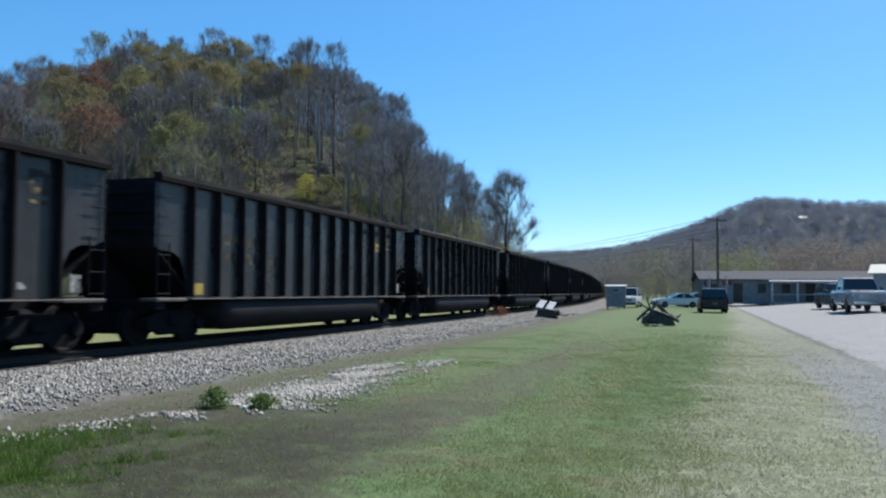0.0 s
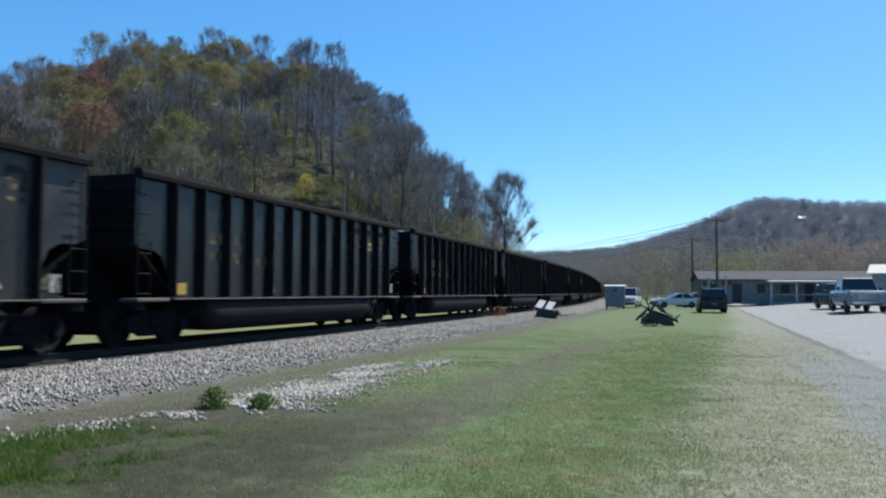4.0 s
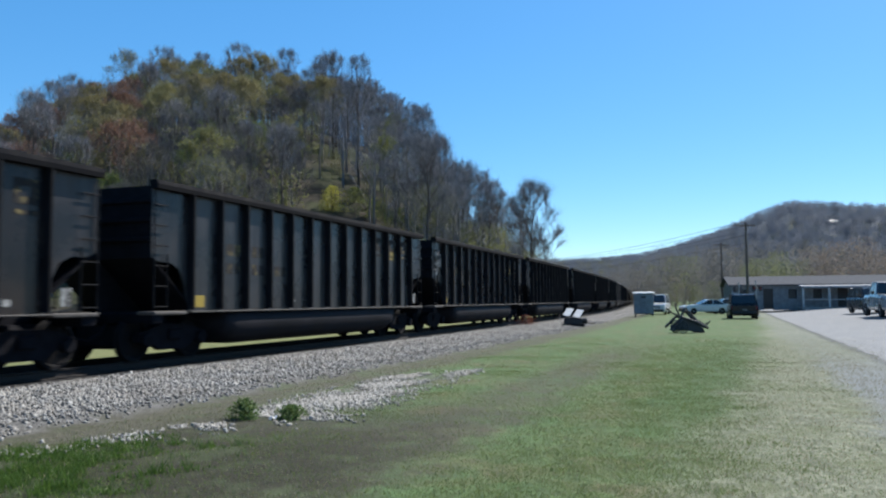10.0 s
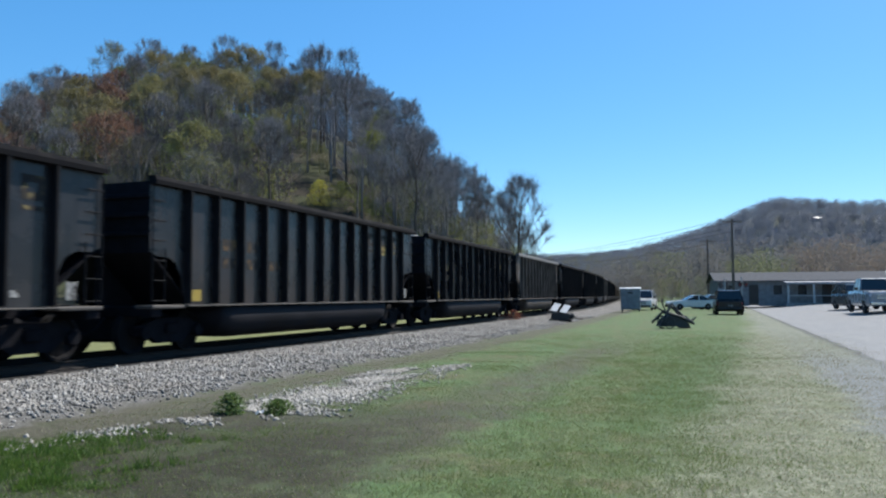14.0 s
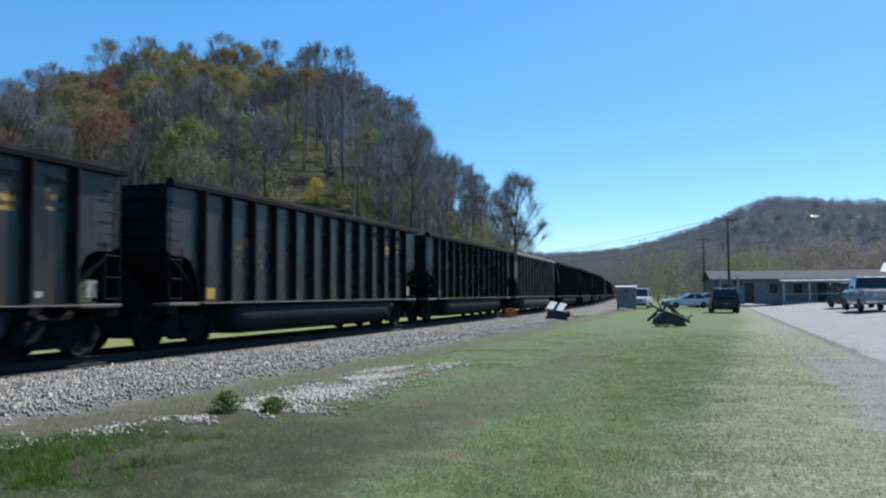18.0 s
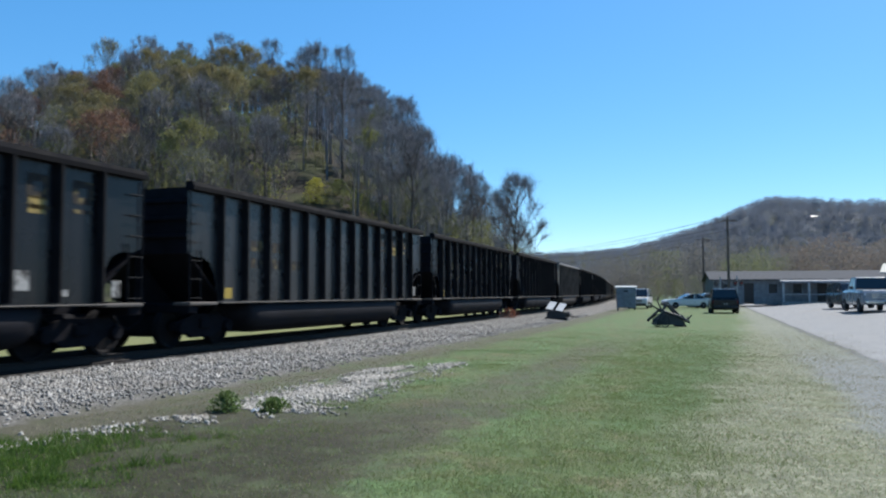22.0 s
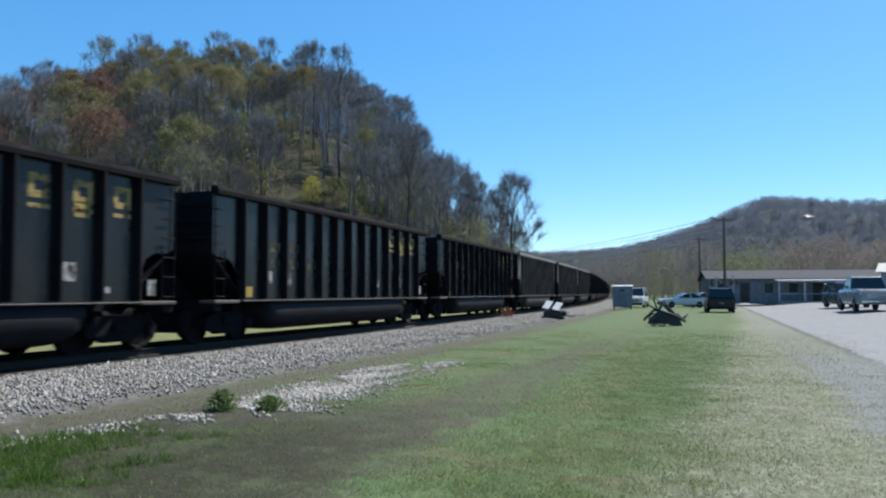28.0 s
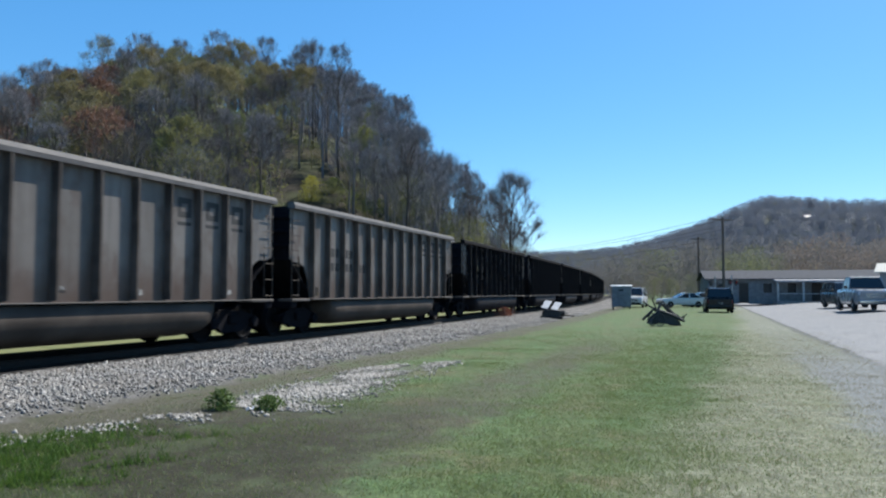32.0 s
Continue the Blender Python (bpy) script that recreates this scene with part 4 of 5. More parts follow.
        for z in (2.35, 2.75, 3.15):
            part("end_rib", Geo().box(*sorted((e * 7.32, e * 7.39)), -1.43, 1.43, z, z + 0.1, 0.015), MAT["truck_iron"], car)
        part("slope_sheet", Geo().prism([(e * 7.3, 2.04), (e * 7.3, 2.0), (e * 5.9, 0.86), (e * 5.9, 0.90)], "y", -1.43, 1.43), MAT["truck_iron"], car)
        part("end_web", Geo().prism([(e * 5.95, 0.87), (e * 7.29, 0.87), (e * 7.29, 1.98)], "y", -0.02, 0.02), MAT["truck_iron"], car)
        part("end_sill", Geo().box(*sorted((e * 7.0, e * 7.34)), -1.5, 1.5, 0.66, 0.88, 0.02), MAT["truck_iron"], car)
        cp = Geo().box(*sorted((e * 7.2, e * 7.95)), -0.09, 0.09, 0.76, 0.98, 0.02)
        cp.box(*sorted((e * 7.9, e * 8.15)), -0.17, 0.15, 0.72, 1.02, 0.05)
        part("coupler", cp, MAT["truck_iron"], car)
        hose = [(e * 7.4, -0.35, 0.75), (e * 7.6, -0.37, 0.55), (e * 7.85, -0.3, 0.42), (e * 8.05, -0.15, 0.5)]
        part("air_hose", Geo().tube(hose, 0.028, 6), MAT["truck_iron"], car)
        part("brake_rigging", Geo().box(*sorted((e * 4.95, e * 7.3)), -0.62, 0.62, 0.12, 0.7, 0.08), MAT["truck_iron"], car)
        tr = part("truck", TRUCK[0], None, car, "black two-axle freight truck")
        tr.matrix_basis = pose(e * 6.17, 0, 0)
        for me in TRUCK[1]:
            part("sideframe", me, None, tr)
        part("springs", TRUCK[3], None, tr)
        for x in (-0.889, 0.889):
            part("wheelset", TRUCK[2], None, tr).matrix_basis = pose(x, 0, 0.457)
    part("centre_sill", Geo().box(-7.2, 7.2, -0.28, 0.28, 0.62, 0.9, 0.02), MAT["truck_iron"], car)
    bw = Geo()
    ring = [(-7.5, 0.8 + 0.27 * math.cos(a * math.pi / 9), 2.35 + 0.27 * math.sin(a * math.pi / 9)) for a in range(19)]
    bw.tube(ring, 0.016, 5, False)
    for a in range(3):
        bw.tube([(-7.5, 0.8, 2.35), (-7.5, 0.8 + 0.27 * math.cos(a * 2.09), 2.35 + 0.27 * math.sin(a * 2.09))], 0.012, 5)
    bw.tube([(-7.35, 0.8, 2.35), (-7.52, 0.8, 2.35)], 0.03, 6)
    part("brake_wheel", bw, MAT["truck_iron"], car)
    nx, ny = 44, 10
    vs, fs = [], []
    for i in range(nx + 1):
        for j in range(ny + 1):
            x, y = -7.2 + 14.4 * i / nx, -1.40 + 2.80 * j / ny
            dome = (1 - (y / 1.40) ** 2) * min(1, (7.2 - abs(x)) / 1.4)
            vs.append((x, y, 3.40 + (heap + 0.12) * dome + 0.09 * noise.noise((x * 1.4 + seed * 9, y * 2, seed)) * (0.3 + dome)))
    for i in range(nx):
        for j in range(ny):
            a = i * (ny + 1) + j
            fs.append((a, a + ny + 1, a + ny + 2, a + 1))
    part("coal_load", Geo().add(vs, fs), MAT["coal"], car, "heaped black coal")

    # painted marks on the side towards the road, as plain bars and blocks
    def block(x, z, w, h, mat, name="mark"):
        part(name, Geo().box(x, x + w, -1.459, -1.455, z, z + h), MAT[mat], car)

    def ring_block(x, z, w, h, t, mat):
        g = Geo()
        g.box(x, x + w, -1.459, -1.455, z, z + t).box(x, x + w, -1.459, -1.455, z + h - t, z + h)
        g.box(x, x + t, -1.459, -1.455, z + t, z + h - t).box(x + w - t, x + w, -1.459, -1.455, z + t, z + h - t)
        part("emblem_block", g, MAT[mat], car)

    for i, k in ((1, 0), (1, 1), (2, 0), (2, 1)):
        block(POSTS[i] + 0.34 + 0.31 * k, 2.18, 0.24, 0.27, marks, "reporting_mark")
    for i, k in ((1, 0), (1, 1), (2, 0), (2, 1), (3, 0), (3, 1)):
        block(POSTS[i] + 0.34 + 0.31 * k, 1.75, 0.23, 0.25, marks, "number_mark")
    for i in (9, 10, 11):
        ring_block(POSTS[i] + 0.38, 2.76, 0.48, 0.44, 0.13, accent)
        block(POSTS[i] + 0.38, 2.58, 0.48, 0.08, accent, "emblem_bar")
    block(POSTS[0] + 0.14, 0.98, 0.42, 0.26, "reflector_yellow" if dark else "yellow_mark", "reflector")
    for i in (4, 6, 8, 11):
        block(POSTS[i] + 0.15 + 0.1 * rnd.random(), 1.0 + 0.1 * rnd.random(), 0.16, 0.12, "white_mark", "stencil")
    if dark:
        block(POSTS[10] + 0.42, 2.5, 0.36, 0.3, "gold_mark", "emblem_square")
        # plate added and painted pale, for a sunlit patch in the open corner
        for sg in (-1, 1):
            part("corner_card", Geo().box(6.5, 6.74, *sorted((sg * 1.49, sg * 1.505)), 1.02, 1.36, 0.004), MAT["white_mark"], car, "pale plate added for a sunlit patch at the car's corner")
    for kind in tags:
        if kind == "scrawl":
            for i in range(2, 9):
                x = POSTS[i] + 0.16
                q = [(x + rnd.uniform(0, 0.5), -1.463, rnd.uniform(2.1, 3.0)) for _ in range(4)]
                part("paint_scrawl", Geo().tube(q, 0.022, 4), MAT["white_mark"], car, "pale sprayed scrawl")
        if kind == "low_scrawl":
            for i in (3, 4, 5, 6):
                x = POSTS[i] + 0.16
                q = [(x + rnd.uniform(0, 0.5), -1.463, rnd.uniform(1.5, 2.2)) for _ in range(4)]
                part("paint_scrawl", Geo().tube(q, 0.02, 4), MAT["white_mark"], car, "pale sprayed scrawl")
        if kind == "end_scrawl":
            for j in range(18):
                q = [(-7.25 + rnd.uniform(0, 0.8), -1.463, rnd.uniform(2.1, 3.1)) for _ in range(4)]
                part("paint_scrawl", Geo().tube(q, 0.034, 4), MAT["white_mark"], car, "pale sprayed scrawl")
        if kind == "orange_low":
            for i in (3, 5, 6, 7, 9):
                block(POSTS[i] + 0.12, 0.95, 0.55, 0.28, "orange_mark", "paint_smear")
        if kind == "white_low":
            for i in (1, 2, 8, 10):
                block(POSTS[i] + 0.18, 1.1 + rnd.random() * 0.3, 0.3, 0.35, "white_mark", "paint_smear")
    for ob in car.children:
        if not ob.name.startswith("truck"):
            ob.location.z = 0.04 if ob.name.startswith(("coupler", "air_hose")) else LIFT
    return car


def progress(t):
    """Metres that the train has come nearer since the start."""
    x = t / 32
    return ((((-144.911 * x + 309.981) * x - 221.85) * x + 49.46) * x + 520.094) * x


SLACK = {0: 0.04, 1: 0.26, 2: -0.29, 3: -0.18, 6: 0.15, 7: 0.26, 8: -0.32, 9: -0.18, 10: -0.1, 11: 0.11, 12: 0.25, 13: -0.19, 17: -0.11, 19: 0.11, 20: 0.28,
         21: -0.22, 22: -0.17, 25: 0.11, 28: 0.14, 31: -0.36, 32: 0.24}


def car_pose(n, t):
    p, h = track(21.32 + PITCH * n - SLACK.get(n, 0.0) * 0.9 - progress(t))
    return pose(p.x, p.y, 0, 0, 0, 90 - math.degrees(h))


BLACK = "black weathered coal gondola car with yellow marks, loaded with coal"
VARIANTS = {
    "black": make_car("black coal gondola car, dull and sooty, loaded with coal", "soot_paint", "shade_chord", "yellow_mark", "yellow_mark", (), 0.16, 11),
    "dusty": make_car(BLACK, "black_paint", "shade_chord", "yellow_mark", "yellow_mark", (), 0.16, 1),
    "brown": make_car("brown-black rusty coal gondola car with faded marks", "brown_black_paint", "shade_chord", "orange_mark", "yellow_mark", (), 0.18, 2),
    "bright": make_car("black coal gondola car with a pale top edge", "black_paint", "lit_rim", "yellow_mark", "yellow_mark", (), 0.06, 3),
    "scrawl": make_car("black coal gondola car with white sprayed scrawls", "soot_paint", "shade_chord", "yellow_mark", "orange_mark", ("scrawl",), 0.16, 4),
    "low_scrawl": make_car("black coal gondola car with pale scrawls low on its side", "soot_paint", "shade_chord", "yellow_mark", "yellow_mark", ("low_scrawl", "white_low"), 0.1, 5),
    "end_scrawl": make_car("black coal gondola car with a white scrawl on its end plate", "black_paint", "shade_chord", "yellow_mark", "yellow_mark", ("end_scrawl", "white_low"), 0.15, 6),
    "orange": make_car("black coal gondola car with orange smears along the sill", "brown_black_paint", "shade_chord", "orange_mark", "yellow_mark", ("orange_low",), 0.15, 7),
    "marked": make_car("black coal gondola car with plain yellow blocks on its side", "soot_paint", "shade_chord", "yellow_mark", "gold_mark", ("white_low",), 0.1, 12),
    "grey": make_car("weathered grey coal gondola car with black marks", "grey_paint", "bright_chord", "black_mark", "black_mark", (), 0.0, 8),
    "pale": make_car("pale grey coal gondola car with black marks", "pale_paint", "bright_chord", "black_mark", "black_mark", (), 0.0, 9),
    "tan": make_car("tan rusty coal gondola car with dark marks", "tan_paint", "bright_chord", "black_mark", "black_mark", (), 0.0, 10),
}
ORDER = {-1: "dusty", 0: "dusty", 2: "dusty", 6: "dusty", 8: "dusty", 10: "dusty", 13: "dusty", 19: "dusty", 22: "dusty", 24: "dusty", 1: "bright", 3: "dusty", 7: "low_scrawl", 9: "brown", 11: "end_scrawl", 12: "bright", 14: "brown", 16: "tan", 17: "brown", 18: "orange", 20: "tan",
         21: "low_scrawl", 23: "scrawl", 25: "pale", 26: "bright", 27: "marked", 28: "marked", 29: "marked", 30: "pale", 31: "grey", 32: "grey"}
train, used = {}, set()
for n in range(-3, 41):
    kind = ORDER.get(n, "black")
    m = car_pose(n, 0)
    if kind in used:
        train[n] = copy_thing(VARIANTS[kind], m)
    else:
        used.add(kind)
        train[n] = VARIANTS[kind]
        train[n].matrix_basis = m


def motions():
    for n, car in train.items():
        first = [t for t in range(0, 961) if 21.32 + PITCH * n - progress(t / FPS) < 62]
        rows = [t for t in first if 21.32 + PITCH * n - progress(t / FPS) > -6]
        if not rows or not 0 <= n <= 36:
            continue
        for tr in car.children:
            for wh in tr.children:
                if wh.name.startswith("wheelset"):
                    at = wh.matrix_basis.translation.x
                    turn = [(t / FPS, pose(at, 0, 0.457, 0, -math.degrees((progress(t / FPS) - progress(rows[0] / FPS)) / 0.457), 0)) for t in rows]
                    if rows[0] > 0:
                        turn.insert(0, (0.0, turn[0][1]))
                    if rows[-1] < 960:
                        turn.append((32.0, turn[-1][1]))
                    walk(wh, turn)
    times = [i * 0.5 for i in range(65)]
    for n, car in train.items():
        walk(car, [(t, car_pose(n, t)) for t in times])


# ---- vehicles ----
def glass_material():
    n = Nodes("car_glass")
    return n.done((0.018, 0.022, 0.026), n.ramp(n.noise(3, 3), 0.3, 0.7, 0.04, 0.1), 0, None, spec=0.6)


def car_lacquer(name, col):
    n = Nodes(name)
    f = n.noise(2.5, 4)
    c = n.mix(n.ramp(f, 0.4, 0.75, 0, 0.25), col, tuple(0.7 * v + 0.025 for v in col))
    n.done(c, n.ramp(f, 0.3, 0.8, 0.22, 0.38), 0, spec=0.5 if col[0] > 0.1 else 0.2)
    n.b.inputs["Coat Weight"].default_value = 0.5 if col[0] > 0.1 else 0.1
    n.b.inputs["Coat Roughness"].default_value = 0.08
    return n.m


MAT["car_glass"] = glass_material()
for name, col in (("white_lacquer", (0.72, 0.72, 0.70)), ("dark_lacquer", (0.010, 0.011, 0.013)), ("silver_lacquer", (0.27, 0.30, 0.33)),
                  ("blue_lacquer", (0.22, 0.28, 0.36)), ("charcoal_lacquer", (0.05, 0.052, 0.058))):
    MAT[name] = car_lacquer(name, col)
MAT["tyre"] = plain("tyre", (0.02, 0.02, 0.02), 0.85)
MAT["rim"] = plain("rim", (0.40, 0.40, 0.41), 0.35, 0.8)
MAT["trim_black"] = plain("trim_black", (0.025, 0.025, 0.027), 0.6)
MAT["lamp_clear"] = plain("lamp_clear", (0.75, 0.76, 0.78), 0.12, 0.0, 0.1)
MAT["lamp_red"] = plain("lamp_red", (0.30, 0.02, 0.02), 0.2, 0.0, 0.2)
MAT["chrome"] = plain("chrome", (0.65, 0.65, 0.66), 0.15, 1.0, 0.1)


def vehicle(name, label, category, paint, L, Wd, H, belt, hood, cab0, cab1, screen, rear, m, bed=None, clear=0.26, wheel=0.36):
    """A road vehicle that faces +x. hood: height of the bonnet; cab0, cab1: front and rear foot of the cabin; screen, rear: how far its glass leans."""
    v = thing(name, label, category, m, group="parked vehicles")
    hl, hw = L / 2, Wd / 2
    P = MAT[paint]

    def ring(x, w, zb, zt, tuck):
        return [(x, -w * 0.94, zb), (x, -w, zb + 0.14), (x, -w, zt - 0.16), (x, -w * tuck, zt), (x, w * tuck, zt), (x, w, zt - 0.16), (x, w, zb + 0.14), (x, w * 0.94, zb)]
    st = [(hl, 0.80, clear + 0.1, hood - 0.16), (hl - 0.10, 0.93, clear, hood - 0.05), (hl - 0.45, 1.0, clear, hood), (cab0 + 0.12, 1.0, clear, belt - 0.02),
          (cab0 - 0.1, 1.0, clear, belt), (cab1 + 0.1, 1.0, clear, belt)]
    tail = bed if bed else belt - 0.02
    st += [(cab1 - 0.08, 1.0, clear, tail), (-hl + 0.4, 0.99, clear, tail), (-hl + 0.1, 0.95, clear + 0.06, tail - 0.03), (-hl, 0.84, clear + 0.16, tail - 0.14)]
    part("body", Geo().loft([ring(x, hw * k, zb, zt, 0.93) for x, k, zb, zt in st]), P, v, smooth=False)
    rw = hw * 0.80
    r0, r1 = cab0 - screen, cab1 + rear
    roof = [[(r0 - 0.05, -rw * 0.9, H - 0.05), (r0 - 0.05, rw * 0.9, H - 0.05), (r0 - 0.05, rw * 0.9, H - 0.075), (r0 - 0.05, -rw * 0.9, H - 0.075)]]
    for t, up in ((0.12, 0.0), (0.5, 0.015), (0.88, 0.0), (1.0, -0.045)):
        x = r0 + (r1 - r0) * t
        k = 1.0 if 0 < t < 1 else 0.92
        roof.append([(x, -rw * k, H + up - 0.02), (x, rw * k, H + up - 0.02), (x, rw * k, H + up - 0.075), (x, -rw * k, H + up - 0.075)])
    part("roof", Geo().loft(roof), P, v)
    zt, zb, bw = H - 0.07, belt - 0.01, hw * 0.95
    mid = (cab0 + cab1) / 2
    rm = (r0 + r1) / 2

    def pane(nm, a, b, c, d):
        n = (Vector(b) - Vector(a)).cross(Vector(d) - Vector(a)).normalized() * 0.012
        vs = [Vector(p) + n for p in (a, b, c, d)] + [Vector(p) - n for p in (a, b, c, d)]
        part(nm, Geo().add(vs, [(0, 1, 2, 3), (7, 6, 5, 4), (0, 4, 5, 1), (1, 5, 6, 2), (2, 6, 7, 3), (3, 7, 4, 0)]), MAT["car_glass"], v)
    pane("windscreen", (cab0, -bw * .93, zb), (cab0, bw * .93, zb), (r0, rw * .93, zt), (r0, -rw * .93, zt))
    pane("rear_window", (cab1, bw * .93, zb), (cab1, -bw * .93, zb), (r1, -rw * .93, zt), (r1, rw * .93, zt))
    for s in (-1, 1):
        for a, b, ra, rb in ((cab0 - 0.05, mid + 0.04, r0 - 0.04, rm + 0.04), (mid - 0.04, cab1 + 0.05, rm - 0.04, r1 + 0.04)):
            pane("side_window", (a, s * bw, zb), (b, s * bw, zb), (rb, s * rw, zt), (ra, s * rw, zt))
        for p, q in (((cab0, zb), (r0, zt)), ((mid, zb), (rm, zt)), ((cab1, zb), (r1, zt))):
            part("pillar", Geo().tube([(p[0], s * bw * 0.995, p[1] - 0.03), (q[0], s * rw * 0.995, q[1] + 0.02)], 0.038, 6), P, v)
        part("mirror", Geo().box(cab0 - 0.22, cab0 - 0.10, min(s * hw, s * (hw + 0.2)), max(s * hw, s * (hw + 0.2)), belt + 0.02, belt + 0.18, 0.03), MAT["trim_black"], v)
        part("headlight", Geo().box(hl - 0.16, hl - 0.015, *sorted((s * hw * 0.58, s * hw * 0.88)), hood - 0.32, hood - 0.15, 0.03), MAT["lamp_clear"], v, "clear headlight")
        part("tail_light", Geo().box(-hl + 0.015, -hl + 0.14, *sorted((s * hw * 0.70, s * hw * 0.91)), tail - 0.42, tail - 0.16, 0.03), MAT["lamp_red"], v, "red tail light")
        part("door_seam", Geo().box(mid - 0.008, mid + 0.008, *sorted((s * (hw - 0.01), s * (hw + 0.004))), clear + 0.2, belt - 0.17), MAT["trim_black"], v)
        for x in (hl - 0.92, -hl + 0.95):
            w = part("tyre", Geo().lathe([(wheel * 0.62, -0.11), (wheel * 0.92, -0.11), (wheel, -0.07), (wheel, 0.07), (wheel * 0.92, 0.11), (wheel * 0.62, 0.11)], "y", 22), MAT["tyre"], v)
            w.matrix_basis = pose(x, s * (hw - 0.09), wheel)
            rim = Geo().lathe([(0.05, s * 0.115), (wheel * 0.2, s * 0.11), (wheel * 0.55, s * 0.06), (wheel * 0.63, s * 0.112), (wheel * 0.63, s * 0.09)], "y", 14)
            part("rim", rim, MAT["rim"], w)
    part("front_bumper", Geo().box(hl - 0.1, hl + 0.04, -hw * 0.86, hw * 0.86, clear + 0.04, clear + 0.26, 0.05), MAT["trim_black"] if bed is None else MAT["chrome"], v)
    part("rear_bumper", Geo().box(-hl - 0.05, -hl + 0.1, -hw * 0.86, hw * 0.86, clear + 0.1, clear + 0.3, 0.05), MAT["trim_black"] if bed is None else MAT["chrome"], v)
    g = Geo()
    for k in range(4):
        z = hood - 0.44 + 0.075 * k
        g.box(hl - 0.06, hl + 0.012, -hw * 0.5, hw * 0.5, z, z + 0.04, 0.008)
    part("grille", g, MAT["chrome"] if bed else MAT["trim_black"], v)
    part("plate", Geo().box(-hl - 0.062, -hl - 0.05, -0.16, 0.16, tail - 0.5, tail - 0.35), MAT["white_mark"], v, "blank pale plate")
    if bed:
        part("bed_floor", Geo().box(-hl + 0.1, cab1 - 0.12, -hw * 0.82, hw * 0.82, tail + 0.004, tail + 0.02), MAT["trim_black"], v)
    return v


def on_ground(X, Y, turn, lift=0.0):
    q = Vector((X, Y, 0))
    return pose(X, Y, ground_z(q.dot(HD), q.dot(LF)) + lift, 0, 0, turn)


suv_dims = dict(L=4.6, Wd=1.88, H=1.80, belt=1.12, hood=1.02, cab0=0.95, cab1=-2.1, screen=0.55, rear=0.35)
vehicle("suv", "dark SUV parked on the grass verge", "car", "dark_lacquer", m=on_ground(20.3, 58.6, 75), **suv_dims)
vehicle("sedan", "white sedan parked side-on beyond the grass", "car", "white_lacquer", 4.6, 1.8, 1.44, 0.95, 0.86, 0.75, -1.75, 0.85, 0.75, on_ground(23.3, 77.5, 183), wheel=0.32)
vehicle("sedan", "white car parked behind another white car", "car", "white_lacquer", 4.5, 1.8, 1.50, 0.98, 0.9, 0.75, -1.75, 0.8, 0.6, on_ground(26.8, 83.0, 176), wheel=0.32)
vehicle("van", "white van parked behind the relay cabinet", "car", "white_lacquer", 5.0, 1.95, 1.95, 1.15, 1.05, 1.4, -2.3, 0.7, 0.2, on_ground(18.9, 78.0, 250))
vehicle("pickup_truck", "silver-blue pickup truck parked beside the gravel road", "car", "silver_lacquer", 5.7, 2.02, 2.02, 1.30, 1.25, 0.85, -0.95, 0.5, 0.15, on_ground(24.6, 46.3, 254),
        bed=1.26, clear=0.42, wheel=0.41)
vehicle("suv", "charcoal SUV parked beside a pickup truck", "car", "charcoal_lacquer", m=on_ground(28.35, 56.0, 262), **suv_dims)
vehicle("suv", "pale blue SUV parked at the edge of the gravel road", "car", "blue_lacquer", m=on_ground(24.6, 40.2, 258), **{**suv_dims, "H": 1.88})

# ---- railway and roadside things ----
MAT["cabinet_grey"] = plain("cabinet_grey", (0.25, 0.27, 0.30), 0.5, 0.2)
MAT["grey_iron"] = plain("grey_iron", (0.06, 0.063, 0.066), 0.7, 0.1, 0.4)
MAT["white_enamel"] = plain("white_enamel", (0.80, 0.80, 0.78), 0.4, 0, 0.08)
MAT["dark_iron"] = plain("dark_iron", (0.045, 0.046, 0.05), 0.6, 0.2, 0.4)
MAT["rust_iron"] = plain("rust_iron", (0.07, 0.045, 0.035), 0.8, 0.1, 0.4)
MAT["pole_wood"] = bark("pole_wood", (0.10, 0.082, 0.066))
MAT["wire"] = plain("wire", (0.02, 0.02, 0.022), 0.7)
MAT["concrete"] = plain("concrete", (0.36, 0.35, 0.33), 0.9)

cab = thing("relay_cabinet", "grey metal railway relay cabinet with a white roof", "cabinet", on_ground(15.75, 70.0, -14))
part("body", Geo().box(-0.84, 0.84, -0.5, 0.5, 0.22, 1.98, 0.02), MAT["cabinet_grey"], cab)
part("roof", Geo().prism([(-0.62, 1.98), (0.62, 1.98), (0.62, 2.06), (0.0, 2.14), (-0.62, 2.06)], "x", -0.92, 0.92), MAT["white_enamel"], cab, "white pitched roof")
for x in (-0.72, 0.72):
    for y in (-0.42, 0.42):
        part("leg", Geo().box(x - 0.05, x + 0.05, y - 0.05, y + 0.05, -0.05, 0.22), MAT["dark_iron"], cab)
for x in (-0.42, 0.42):
    d = part("door", Geo().box(x - 0.39, x + 0.39, -0.525, -0.5, 0.32, 1.9, 0.01), MAT["cabinet_grey"], cab)
    part("handle", Geo().tube([(x * 0.2, -0.55, 1.05), (x * 0.2, -0.55, 1.25)], 0.015, 6), MAT["dark_iron"], d)
part("vent", Geo().box(-0.2, 0.2, -0.535, -0.52, 1.6, 1.75), MAT["dark_iron"], cab)

dev = thing("switch_machine", "dark trackside switch machine under two tilted white cover plates", "railway equipment", on_ground(6.1, 44.6, -12))
part("base", Geo().box(-0.62, 0.62, -0.42, 0.42, -0.05, 0.14, 0.03), MAT["tie_wood"], dev)
